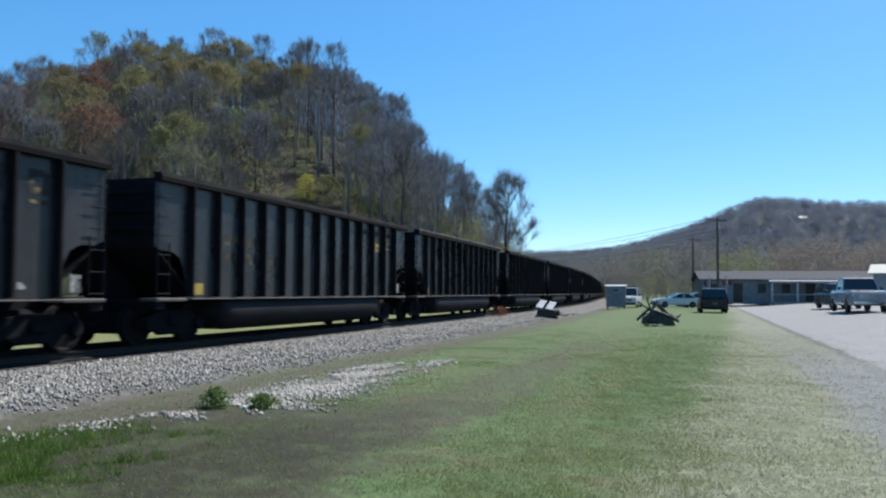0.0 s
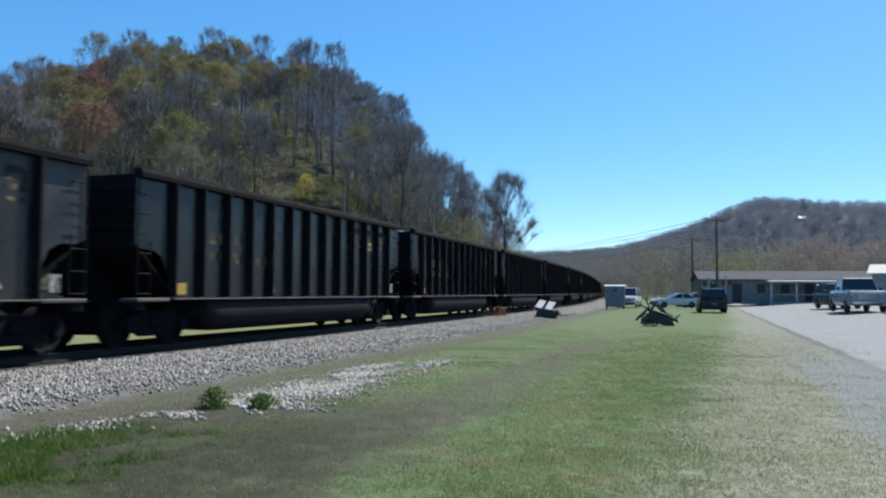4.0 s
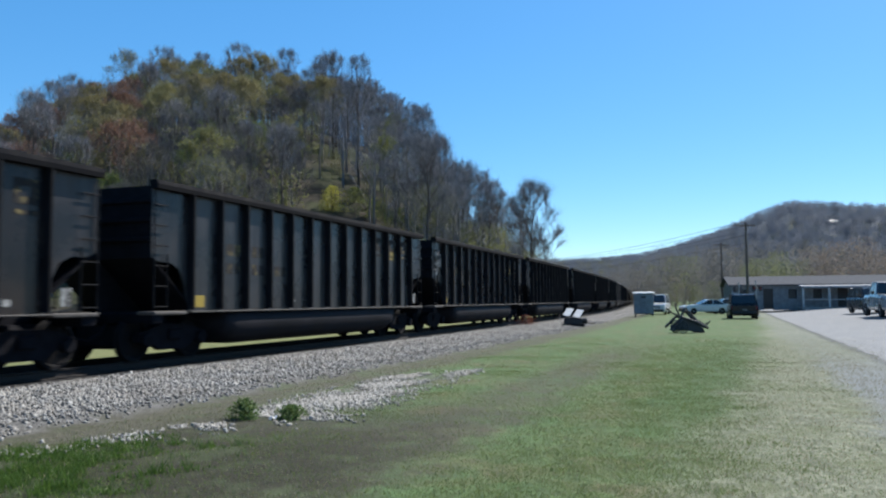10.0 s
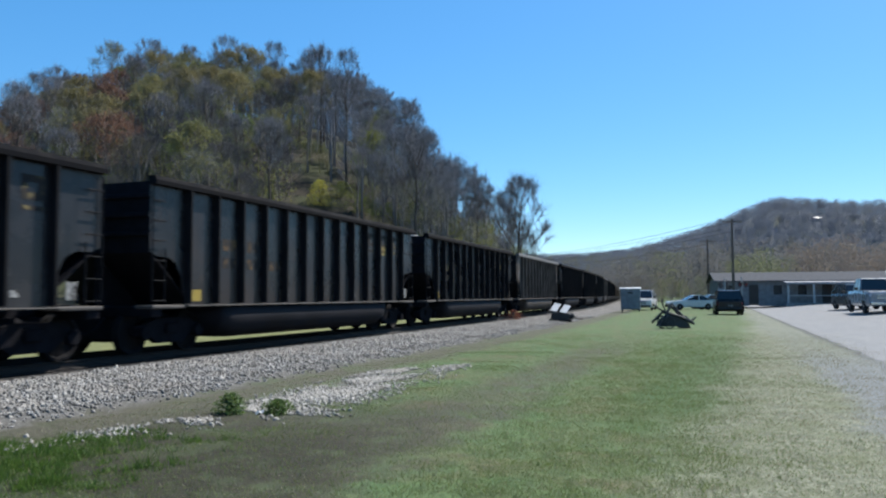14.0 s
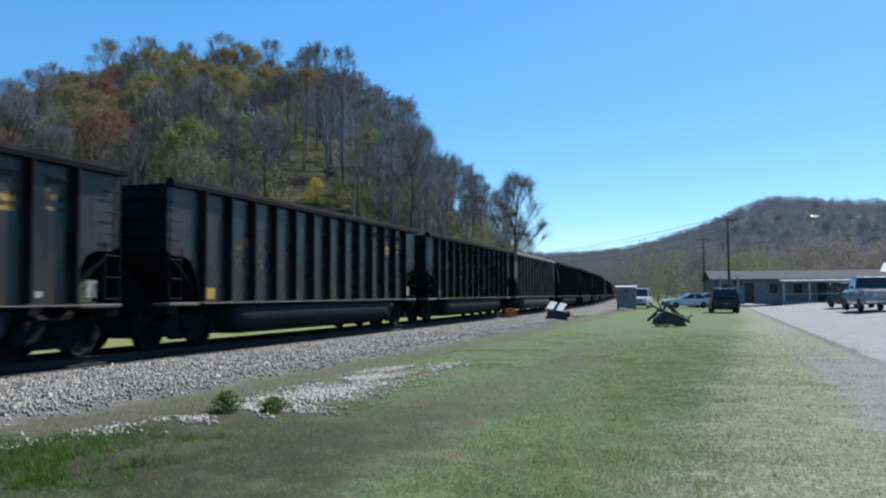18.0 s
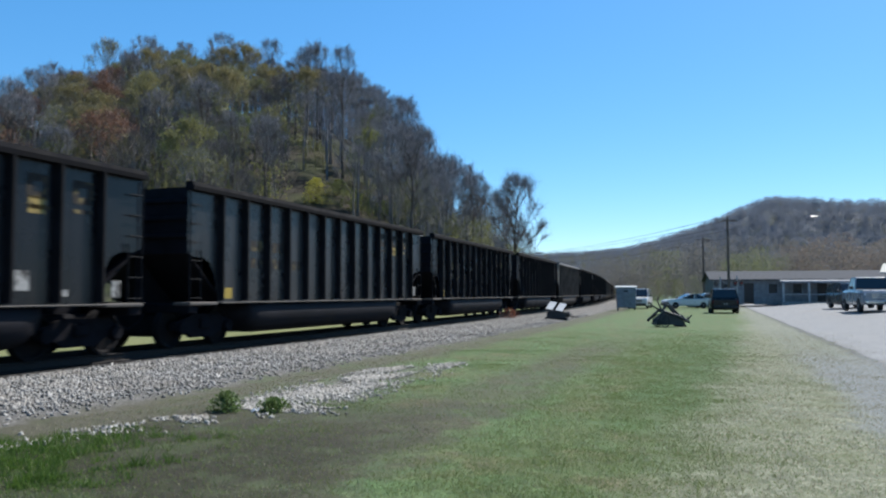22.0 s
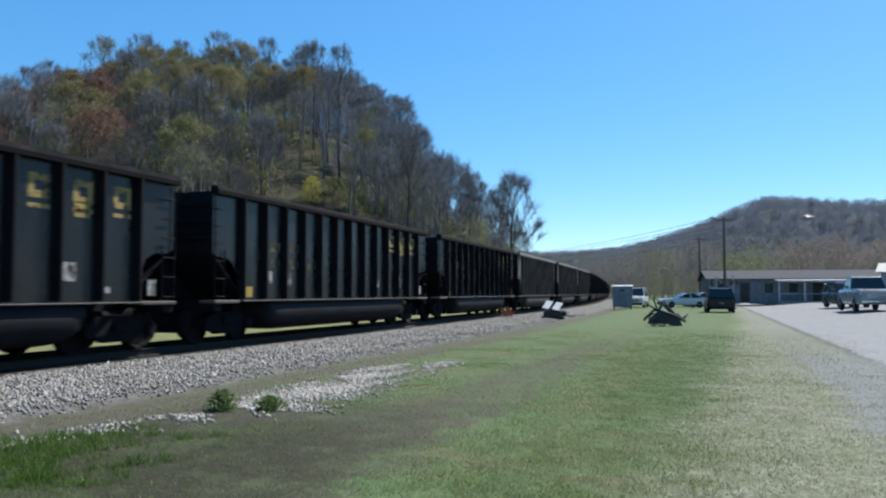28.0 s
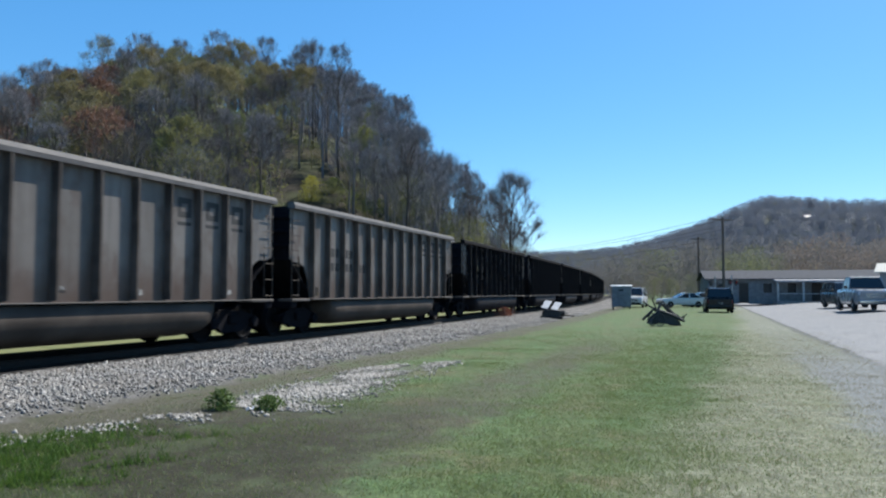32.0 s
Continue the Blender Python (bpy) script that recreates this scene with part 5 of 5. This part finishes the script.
part("housing", Geo().prism([(-0.5, 0.14), (0.5, 0.14), (0.5, 0.38), (0.35, 0.48), (-0.35, 0.48), (-0.5, 0.38)], "y", -0.3, 0.3), MAT["dark_iron"], dev)
part("motor", Geo().lathe([(0.05, 0.48), (0.17, 0.5), (0.17, 0.82), (0.1, 0.86)], "x", 12, (-0.1, 0.05, 0.3)), MAT["dark_iron"], dev)
for x in (-0.27, 0.27):
    pl = part("cover_plate", Geo().box(-0.2, 0.2, -0.36, 0.36, -0.012, 0.012, 0.005), MAT["white_enamel"], dev, "white tilted cover plate")
    pl.matrix_basis = pose(x, -0.02, 0.74 - x * 0.16, 34, 10, -16)
part("bracket", Geo().box(-0.07, 0.07, -0.04, 0.04, 0.46, 0.74, 0.01), MAT["dark_iron"], dev)
for x in (-0.34, 0.34):
    part("strut", Geo().tube([(x, 0.1, 0.4), (x, 0.1, 0.78)], 0.02, 6), MAT["dark_iron"], dev)
part("rod", Geo().tube([(0.5, 0.1, 0.2), (1.2, 0.5, 0.12)], 0.03, 6), MAT["rust_iron"], dev)
part("lever", Geo().tube([(0.45, -0.1, 0.4), (0.85, -0.2, 0.28), (0.95, -0.22, 0.32)], 0.02, 6), MAT["dark_iron"], dev)

imp = thing("farm_implement", "old grey iron farm implement with levers standing in the grass", "farm machine", on_ground(9.55, 34.5, 8) @ Matrix.Diagonal((1.0, 1.0, 1.3, 1.0)))
part("frame", Geo().tube([(-0.8, -0.3, 0.2), (-0.3, -0.3, 0.52), (0.35, -0.3, 0.36), (0.85, -0.3, 0.16)], 0.05, 8), MAT["grey_iron"], imp)
part("frame", Geo().tube([(-0.8, 0.3, 0.2), (-0.3, 0.3, 0.55), (0.35, 0.3, 0.38), (0.85, 0.3, 0.18)], 0.05, 8), MAT["grey_iron"], imp)
part("hopper", Geo().prism([(-0.66, 0.08), (0.62, 0.06), (0.5, 0.24), (0.16, 0.36), (-0.2, 0.46), (-0.55, 0.26)], "y", -0.24, 0.24), MAT["grey_iron"], imp)
for y in (-0.42, 0.42):
    w = part("wheel", Geo().tube([(-0.3 + 0.2 * math.cos(k * math.pi / 9), y, 0.21 + 0.2 * math.sin(k * math.pi / 9)) for k in range(19)], 0.025, 6, False), MAT["grey_iron"], imp)
    for k in range(4):
        a = k * math.pi / 4
        part("spoke", Geo().tube([(-0.3 - 0.19 * math.cos(a), y, 0.21 - 0.19 * math.sin(a)), (-0.3 + 0.19 * math.cos(a), y, 0.21 + 0.19 * math.sin(a))], 0.014, 5), MAT["grey_iron"], w)
part("axle", Geo().tube([(-0.3, -0.46, 0.21), (-0.3, 0.46, 0.21)], 0.03, 8), MAT["grey_iron"], imp)
part("lever", Geo().tube([(-0.35, -0.15, 0.55), (-0.66, -0.15, 0.66), (-0.92, -0.15, 0.82)], [0.035, 0.03, 0.025], 6), MAT["grey_iron"], imp)
part("lever", Geo().tube([(-0.25, 0.12, 0.58), (-0.40, 0.12, 0.86), (-0.38, 0.12, 0.98)], [0.035, 0.03, 0.03], 6), MAT["grey_iron"], imp)
part("seat", Geo().lathe([(0.02, 0.66), (0.14, 0.67), (0.17, 0.72), (0.15, 0.72), (0.02, 0.69)], "z", 14, (0.02, 0, 0)), MAT["grey_iron"], imp)
part("tine", Geo().tube([(0.5, -0.2, 0.4), (0.8, -0.2, 0.22), (1.0, -0.2, 0.40)], [0.04, 0.035, 0.02], 6), MAT["grey_iron"], imp)
part("tine", Geo().tube([(0.55, 0.2, 0.35), (0.82, 0.2, 0.12), (1.04, 0.2, 0.34)], [0.04, 0.035, 0.02], 6), MAT["grey_iron"], imp)
part("brace", Geo().tube([(-0.45, -0.2, 0.3), (-0.12, -0.1, 0.78), (0.1, 0.0, 0.62), (0.55, 0.1, 0.30)], [0.05, 0.05, 0.045, 0.05], 6), MAT["grey_iron"], imp)
part("brace", Geo().tube([(-0.3, 0.2, 0.3), (0.05, 0.1, 0.82), (0.35, 0.0, 0.52), (0.75, 0.1, 0.22)], [0.05, 0.05, 0.045, 0.05], 6), MAT["grey_iron"], imp)
part("share", Geo().prism([(0.25, 0.02), (0.85, 0.0), (0.7, 0.2), (0.3, 0.3)], "y", -0.03, 0.03), MAT["grey_iron"], imp)


def utility_pole(X, Y, top, label, arms=2):
    q = on_ground(X, Y, 20)
    z0 = q.translation.z
    p = thing("utility_pole", label, "utility pole", q)
    h = top - z0
    part("shaft", Geo().tube([(0, 0, -0.3), (0, 0, h * 0.5), (0, 0, h)], [0.15, 0.12, 0.09], 10), MAT["pole_wood"], p)
    for k in range(arms):
        z = h - 0.35 - 0.9 * k
        a = part("crossarm", Geo().box(-1.1, 1.1, -0.06, 0.06, z, z + 0.11, 0.01), MAT["pole_wood"], p)
        for x in (-1.0, -0.5, 0.5, 1.0):
            part("insulator", Geo().lathe([(0.02, z + 0.11), (0.045, z + 0.15), (0.03, z + 0.19), (0.045, z + 0.22), (0.02, z + 0.26)], "z", 8, (x, 0, 0)), MAT["cabinet_grey"], a)
    return p


utility_pole(25.7, 72.5, 8.2, "tall wooden utility pole with a crossarm behind the verge", 1)
utility_pole(32.3, 100.0, 8.3, "wooden utility pole farther along the road", 1)
utility_pole(6.5, 158.0, 9.6, "wooden utility pole beyond the railway", 1)
lines = thing("power_line", "sagging dark overhead wires between utility poles", "power line")
for dz, dx in ((8.1, -1.0), (8.1, 1.0), (7.2, -1.0), (7.2, 1.0), (6.3, 0.0)):
    for a, b, sag in (((25.7 + dx * 0.9, 72.5, dz), (6.5 + dx, 158.0, dz + 1.3), 1.3),):
        pts = []
        for i in range(17):
            t = i / 16
            q = Vector(a).lerp(Vector(b), t)
            q.z -= sag * 4 * t * (1 - t)
            pts.append(q)
        part("wire", Geo().tube(pts, 0.018, 4), MAT["wire"], lines)


def crossing_signal(X, Y, turn, label):
    s = thing("crossing_signal", label, "railway signal", on_ground(X, Y, turn))
    part("mast", Geo().tube([(0, 0, -0.1), (0, 0, 3.0)], 0.06, 10), MAT["galvanised"], s)
    part("base", Geo().lathe([(0.26, -0.1), (0.26, 0.12), (0.1, 0.2)], "z", 12), MAT["concrete"], s)
    part("bar", Geo().tube([(-0.5, -0.1, 2.35), (0.5, -0.1, 2.35)], 0.03, 8), MAT["dark_iron"], s)
    for x in (-0.45, 0.45):
        d = part("backing_disc", Geo().lathe([(0.30, -0.14), (0.30, -0.12), (0.12, -0.08)], "y", 20, (x, 0, 2.35)), MAT["trim_black"], s, "round black lamp backing")
        part("lamp", Geo().lathe([(0.02, -0.2), (0.1, -0.19), (0.105, -0.14)], "y", 14, (x, 0, 2.35)), MAT["lamp_red"], d)
        part("hood", Geo().tube([(x, -0.14, 2.47), (x, -0.38, 2.46)], 0.06, 8), MAT["trim_black"], d)
    return s


crossing_signal(25.6, 70.2, 35, "railway crossing signal mast with round black lamp backings")
crossing_signal(25.95, 75.5, 215, "railway crossing signal mast beyond the dark SUV")

# ---- buildings ----
MAT["window_dark"] = plain("window_dark", (0.03, 0.034, 0.04), 0.25, 0, 0.2, spec=0.25)
MAT["siding_dark"] = plain("siding_dark", (0.25, 0.262, 0.27), 0.85, spec=0.15)
MAT["siding_grey"] = plain("siding_grey", (0.33, 0.345, 0.37), 0.8)
MAT["roof_dark"] = plain("roof_dark", (0.10, 0.107, 0.12), 0.95, spec=0.05)
MAT["roof_pale"] = plain("roof_pale", (0.40, 0.42, 0.39), 0.7, 0.0, 0.15, spec=0.2)
MAT["porch_white"] = plain("porch_white", (0.5, 0.51, 0.5), 0.7)
MAT["door_dark"] = plain("door_dark", (0.05, 0.04, 0.035), 0.6)


def building(name, label, X, Y, turn, Lx, Ly, eave, ridge, wall, roof, posts=0, windows=4, porch=2.0, porch_from=0.0):
    b = thing(name, label, "building", on_ground(X, Y, turn))
    hx, hy = Lx / 2, Ly / 2
    W_ = MAT[wall]
    th = 0.2
    part("wall", Geo().box(-hx, hx, hy - th, hy, -0.2, eave), W_, b)
    for s in (-1, 1):
        a0, a1 = sorted((s * hx, s * (hx - th)))
        part("wall", Geo().prism([(-hy + th, -0.2), (hy - th, -0.2), (hy - th, eave), (0, ridge - 0.1), (-hy + th, eave)], "x", a0, a1), W_, b)
    n = windows
    xs = [-hx + Lx * (i + 0.5) / n for i in range(n)]
    cuts = []
    for i, x in enumerate(xs):
        cuts.append((x - 0.5, x + 0.5, 0.0 if i % 3 == 1 else 0.95, 2.1))
    edge = [-hx] + [c for q in cuts for c in q[:2]] + [hx]
    for i in range(0, len(edge), 2):
        part("wall_panel", Geo().box(edge[i], edge[i + 1], -hy, -hy + th, -0.2, eave), W_, b)
    for x0, x1, z0, z1 in cuts:
        part("lintel", Geo().box(x0, x1, -hy, -hy + th, z1, eave), W_, b)
        if z0 > 0:
            part("sill_wall", Geo().box(x0, x1, -hy, -hy + th, -0.2, z0), W_, b)
    for x0, x1, z0, z1 in cuts:
        if z0 > 0:
            wn = part("window", Geo().box(x0, x1, -hy + 0.08, -hy + 0.1, z0, z1), MAT["window_dark"], b)
            fr = Geo().box(x0, x1, -hy + 0.03, -hy + 0.08, z0, z0 + 0.06).box(x0, x1, -hy + 0.03, -hy + 0.08, z1 - 0.06, z1)
            fr.box(x0, x0 + 0.06, -hy + 0.03, -hy + 0.08, z0 + 0.06, z1 - 0.06).box(x1 - 0.06, x1, -hy + 0.03, -hy + 0.08, z0 + 0.06, z1 - 0.06)
            part("frame", fr, MAT["siding_grey"], wn)
        else:
            dr = part("door", Geo().box(x0, x1, -hy + 0.06, -hy + 0.11, 0.0, z1, 0.01), MAT["door_dark"], b)
            part("handle", Geo().tube([(x1 - 0.12, -hy + 0.03, 1.0), (x1 - 0.12, -hy + 0.03, 1.12)], 0.018, 6), MAT["chrome"], dr)
    for s in (-1, 1):
        over = 0.4
        ye = s * (hy + over)
        ze = eave - (ridge - eave) * over / hy
        part("roof", Geo().prism([(0, ridge), (ye, ze), (ye, ze + 0.12), (0, ridge + 0.12)], "x", -hx - 0.4, hx + 0.4), MAT[roof], b)
    if posts:
        p0 = -hx + Lx * porch_from
        part("porch_roof", Geo().prism([(-hy - porch, eave - 0.42), (-hy - 0.02, eave - 0.15), (-hy - 0.02, eave - 0.05), (-hy - porch, eave - 0.2)], "x", p0, hx), MAT["siding_grey"], b, "grey porch roof")
        part("porch_floor", Geo().box(p0, hx, -hy - porch, -hy - 0.004, -0.2, 0.1), MAT["concrete"], b)
        for i in range(posts):
            x = p0 + 0.2 + (hx - p0 - 0.4) * i / (posts - 1)
            part("porch_post", Geo().box(x - 0.1, x + 0.1, -hy - porch + 0.1, -hy - porch + 0.3, 0.1, eave - 0.44, 0.01), MAT["porch_white"], b, "white porch post")
            if i:
                x0 = p0 + 0.2 + (hx - p0 - 0.4) * (i - 1) / (posts - 1)
                part("railing", Geo().box(x0 + 0.1, x - 0.1, -hy - porch + 0.16, -hy - porch + 0.22, 0.85, 0.93, 0.01), MAT["porch_white"], b)
    return b


building("long_building", "long low dark building with a porch along the road", 40.5, 88.0, -12, 22.0, 8.0, 2.5, 3.4, "siding_dark", "roof_dark", 7, 9, 2.0, 0.3)
building("shed", "shed with a pale metal roof beside the parked vehicles", 42.9, 68.0, -33, 9.0, 6.0, 2.75, 3.5, "siding_grey", "roof_pale", 0, 3)
hr = 700.0
hb = math.atan2(646, 1400)
while right_hill(hr * math.sin(hb), hr * math.cos(hb)) < 2.0 + 0.0925 * hr * math.cos(hb) and hr < 890:
    hr += 2
house = building("hill_house", "small far house with a white metal roof among the trees", 0, 0, 10, 8.5, 5.0, 2.4, 3.5, "siding_grey", "white_enamel", 0, 3)
house.matrix_basis = pose(hr * math.sin(hb), hr * math.cos(hb), right_hill(hr * math.sin(hb), hr * math.cos(hb)) - 0.5, 0, 0, 8)


# ---- bushes, weeds and grass ----
MAT["leaf_rust"] = leafy("leaf_rust", ((0.16, 0.055, 0.035), (0.24, 0.085, 0.05), (0.20, 0.08, 0.05)), 0.4)


def bush_mesh(name, seed, r, h, n, mat, size):
    rs = np.random.RandomState(seed)
    v, t = [], []
    for i in range(n):
        a = rs.uniform(0, 6.283)
        k = rs.rand() ** 0.5
        z = h * rs.rand()
        rr = r * k * math.sqrt(max(0.06, 1 - (z / h) ** 2)) * (1 + 0.35 * math.sin(3 * a + seed) + 0.2 * math.sin(7 * a))
        p = np.array((math.cos(a) * rr, math.sin(a) * rr, z))
        e, s = rs.normal(size=3), rs.normal(size=3)
        e[2] = abs(e[2])
        q = size * rs.uniform(0.6, 1.3)
        e, s = e / np.linalg.norm(e) * q, s / np.linalg.norm(s) * q * 0.45
        j = len(v)
        v += [p - s, p + e, p + s, p - e * 0.4]
        t += [(j, j + 1, j + 2), (j, j + 2, j + 3)]
    return fast_mesh(name, v, t, mat)


def bush(name, label, X, Y, z, r, h, n, mat, size, seed):
    b = thing(name, label, "bush" if name == "bush" else "plant", pose(X, Y, z))
    rr = random.Random(seed)
    for i in range(4):
        a = rr.uniform(0, 6.28)
        st = Geo().tube([(0, 0, -0.05), (math.cos(a) * r * 0.3, math.sin(a) * r * 0.3, h * 0.5), (math.cos(a) * r * 0.6, math.sin(a) * r * 0.6, h * 0.85)], [r * 0.03, r * 0.02, r * 0.008], 5)
        part("stem", st, MAT["bark_brown"], b)
    f = part("foliage", bush_mesh("foliage", seed, r, h, n, MAT[mat], size), None, b)
    tagged(f, kind="stuff")
    return b


q = (-19.5, 116.5)
bush("bush", "bright yellow-green flowering bush at the foot of the woods", *q, left_hill(*q) - 0.1, 2.1, 3.9, 2200, "leaf_bright", 0.17, 1)
for i, (x, y, r, h) in enumerate(((-14, 118, 2.2, 3.0), (-9.5, 121, 2.5, 2.6), (-5.0, 122, 2.8, 3.2), (-1.0, 119, 2.4, 3.4), (3.2, 122, 2.2, 3.0), (-17, 122, 1.8, 2.6))):
    bush("bush", "fresh green bush at the foot of the woods", x, y, left_hill(x, y) - 0.1, r, h, 900, "leaf_green", 0.17, 10 + i)
for i, (x, y, r, h) in enumerate(((-2.70, 9.75, 0.19, 0.24), (-2.14, 9.8, 0.19, 0.17))):
    p = Vector((x, y, 0))
    bush("weed", "low green weed clump in the gravel verge", x, y, ground_z(p.dot(HD), p.dot(LF)), r, h, 800, "leaf_weed", 0.032, 30 + i)


for i, (u, w, r, h) in enumerate(((42.0, 10.6, 0.5, 0.6), (43.2, 10.7, 0.4, 0.45))):
    p = uw(u, w + bend(u))
    bush("weed", "dry rust-red weeds at the edge of the ballast", p.x, p.y, ground_z(u, w + bend(u)), r, h, 260, "leaf_rust", 0.05, 50 + i)


p = Vector((-2.35, 9.72, 0))
scrap = thing("paper_scrap", "small crumpled white paper scrap in the gravel", "litter", pose(p.x, p.y, ground_z(p.dot(HD), p.dot(LF)) + 0.008, 12, 0, 30))
crease = [(-0.045, 0.0), (-0.012, 0.03), (0.02, 0.012), (0.05, 0.036), (0.05, 0.041), (0.02, 0.017), (-0.012, 0.035), (-0.045, 0.005)]
part("sheet", Geo().prism(crease, "y", -0.035, 0.035), MAT["white_enamel"], scrap)


def blades(name, label, mat, count, accept, seed, lo, hi, width, clump=0.4):
    """Grass blades, each a bent sliver."""
    rs = np.random.RandomState(seed)
    r2 = random.Random(seed)
    P = []
    while len(P) < count:
        u = 3.6 + 30 * r2.random() ** 1.9
        w = r2.uniform(-4.2, 7.4)
        X, Y = HD.x * u + LF.x * w, HD.y * u + LF.y * w
        if Y < 3.5 or abs(X) > Y * 0.66 + 0.4 or not accept(u, w, r2):
            continue
        tuft = 1 + clump * 1.3 * (noise.noise((u * 3.1, w * 3.1, 50.0)) + 0.5 * noise.noise((u * 8.0, w * 8.0, 51.0)))
        P.append((X, Y, ground_z(u, w) - 0.004, 1 + 0.05 * u, max(0.25, tuft)))
    P = np.array(P)
    n = len(P)
    a = rs.uniform(0, 6.283, n)
    hgt = rs.uniform(lo, hi, n) * P[:, 4]
    lean = rs.uniform(0.2, 0.9, n) * hgt
    b = rs.uniform(0, 6.283, n)
    base = P[:, :3]
    side = np.stack((np.cos(a), np.sin(a), np.zeros(n)), 1) * (width * P[:, 3:4])
    tip = base + np.stack((np.cos(b) * lean, np.sin(b) * lean, hgt), 1)
    v = np.stack((base - side, base + side, tip), 1).reshape(-1, 3)
    ob = new(name, fast_mesh(name, v, np.arange(3 * n).reshape(-1, 3), mat))
    return tagged(ob, label, "grass", kind="stuff")


MAT["blade_green"] = leafy("blade_green", ((0.09, 0.155, 0.05), (0.18, 0.26, 0.095), (0.19, 0.22, 0.09)), 0.55)
MAT["blade_dry"] = leafy("blade_dry", ((0.24, 0.23, 0.14), (0.40, 0.38, 0.26), (0.30, 0.285, 0.175)), 0.3)


def lush(u, w, r):
    k = noise.noise((u * 0.4, w * 0.5, 2.0)) * 0.5 + 0.5
    w += 1.1 * noise.noise((u * 0.35, w * 0.35, 7.0)) + 0.5 * noise.noise((u * 1.7, w * 1.7, 4.0)) + r.gauss(0, 0.35)
    if r.random() < (u - 16) / 18:
        return False
    if w < 0.3:
        return r.random() < max(0.0, 0.45 + w * 0.3) * k
    if 2.3 < w < 4.1:
        return r.random() < 0.08 + 0.22 * k
    if w > 4.1:
        if w > 5.7 and u > 6.5:
            return r.random() < 0.04
        return r.random() < (0.6 if noise.noise((u * 0.7, w * 0.8, 9.0)) > 0.08 else 0.07)
    return r.random() < 0.45 + 0.5 * k + 0.8 * noise.noise((u * 5.3, w * 5.3, 41.0))


def dried(u, w, r):
    w += 0.9 * noise.noise((u * 0.5, w * 0.5, 17.0)) + r.gauss(0, 0.5)
    if r.random() < (u - 16) / 18:
        return False
    if w < 0.8:
        if w < -2.8:
            return False
        clump = noise.noise((u * 2.2, w * 3.1, 31.0)) + 0.7 * noise.noise((u * 6.1, w * 8.3, 33.0))
        return r.random() < 0.35 + 1.1 * clump
    return r.random() < (0.2 if w > 5.8 else 0.12)


def rank(u, w, r):
    d = ((u - 5.4) / 1.5) ** 2 + ((w - 5.6) / 1.35) ** 2
    d += 1.6 * noise.noise((u * 1.1, w * 1.1, 21.0)) + 1.1 * noise.noise((u * 3.7, w * 3.7, 11.0)) + 0.6 * noise.noise((u * 11, w * 11, 2.0))
    return r.random() < 0.75 - d


MAT["blade_rank"] = leafy("blade_rank", ((0.05, 0.115, 0.02), (0.125, 0.215, 0.042), (0.115, 0.15, 0.042)), 0.45)
blades("rank_grass", "rank bright green grass at the edge of the gravel", MAT["blade_rank"], 13000, rank, 3, 0.02, 0.08, 0.0035, 1.0)
blades("grass", "short mown green grass on the verge", MAT["blade_green"], 180000, lush, 1, 0.010, 0.032, 0.0028)
blades("dry_grass", "short dead straw-coloured grass along the road", MAT["blade_dry"], 90000, dried, 2, 0.008, 0.035, 0.0026)


motions()
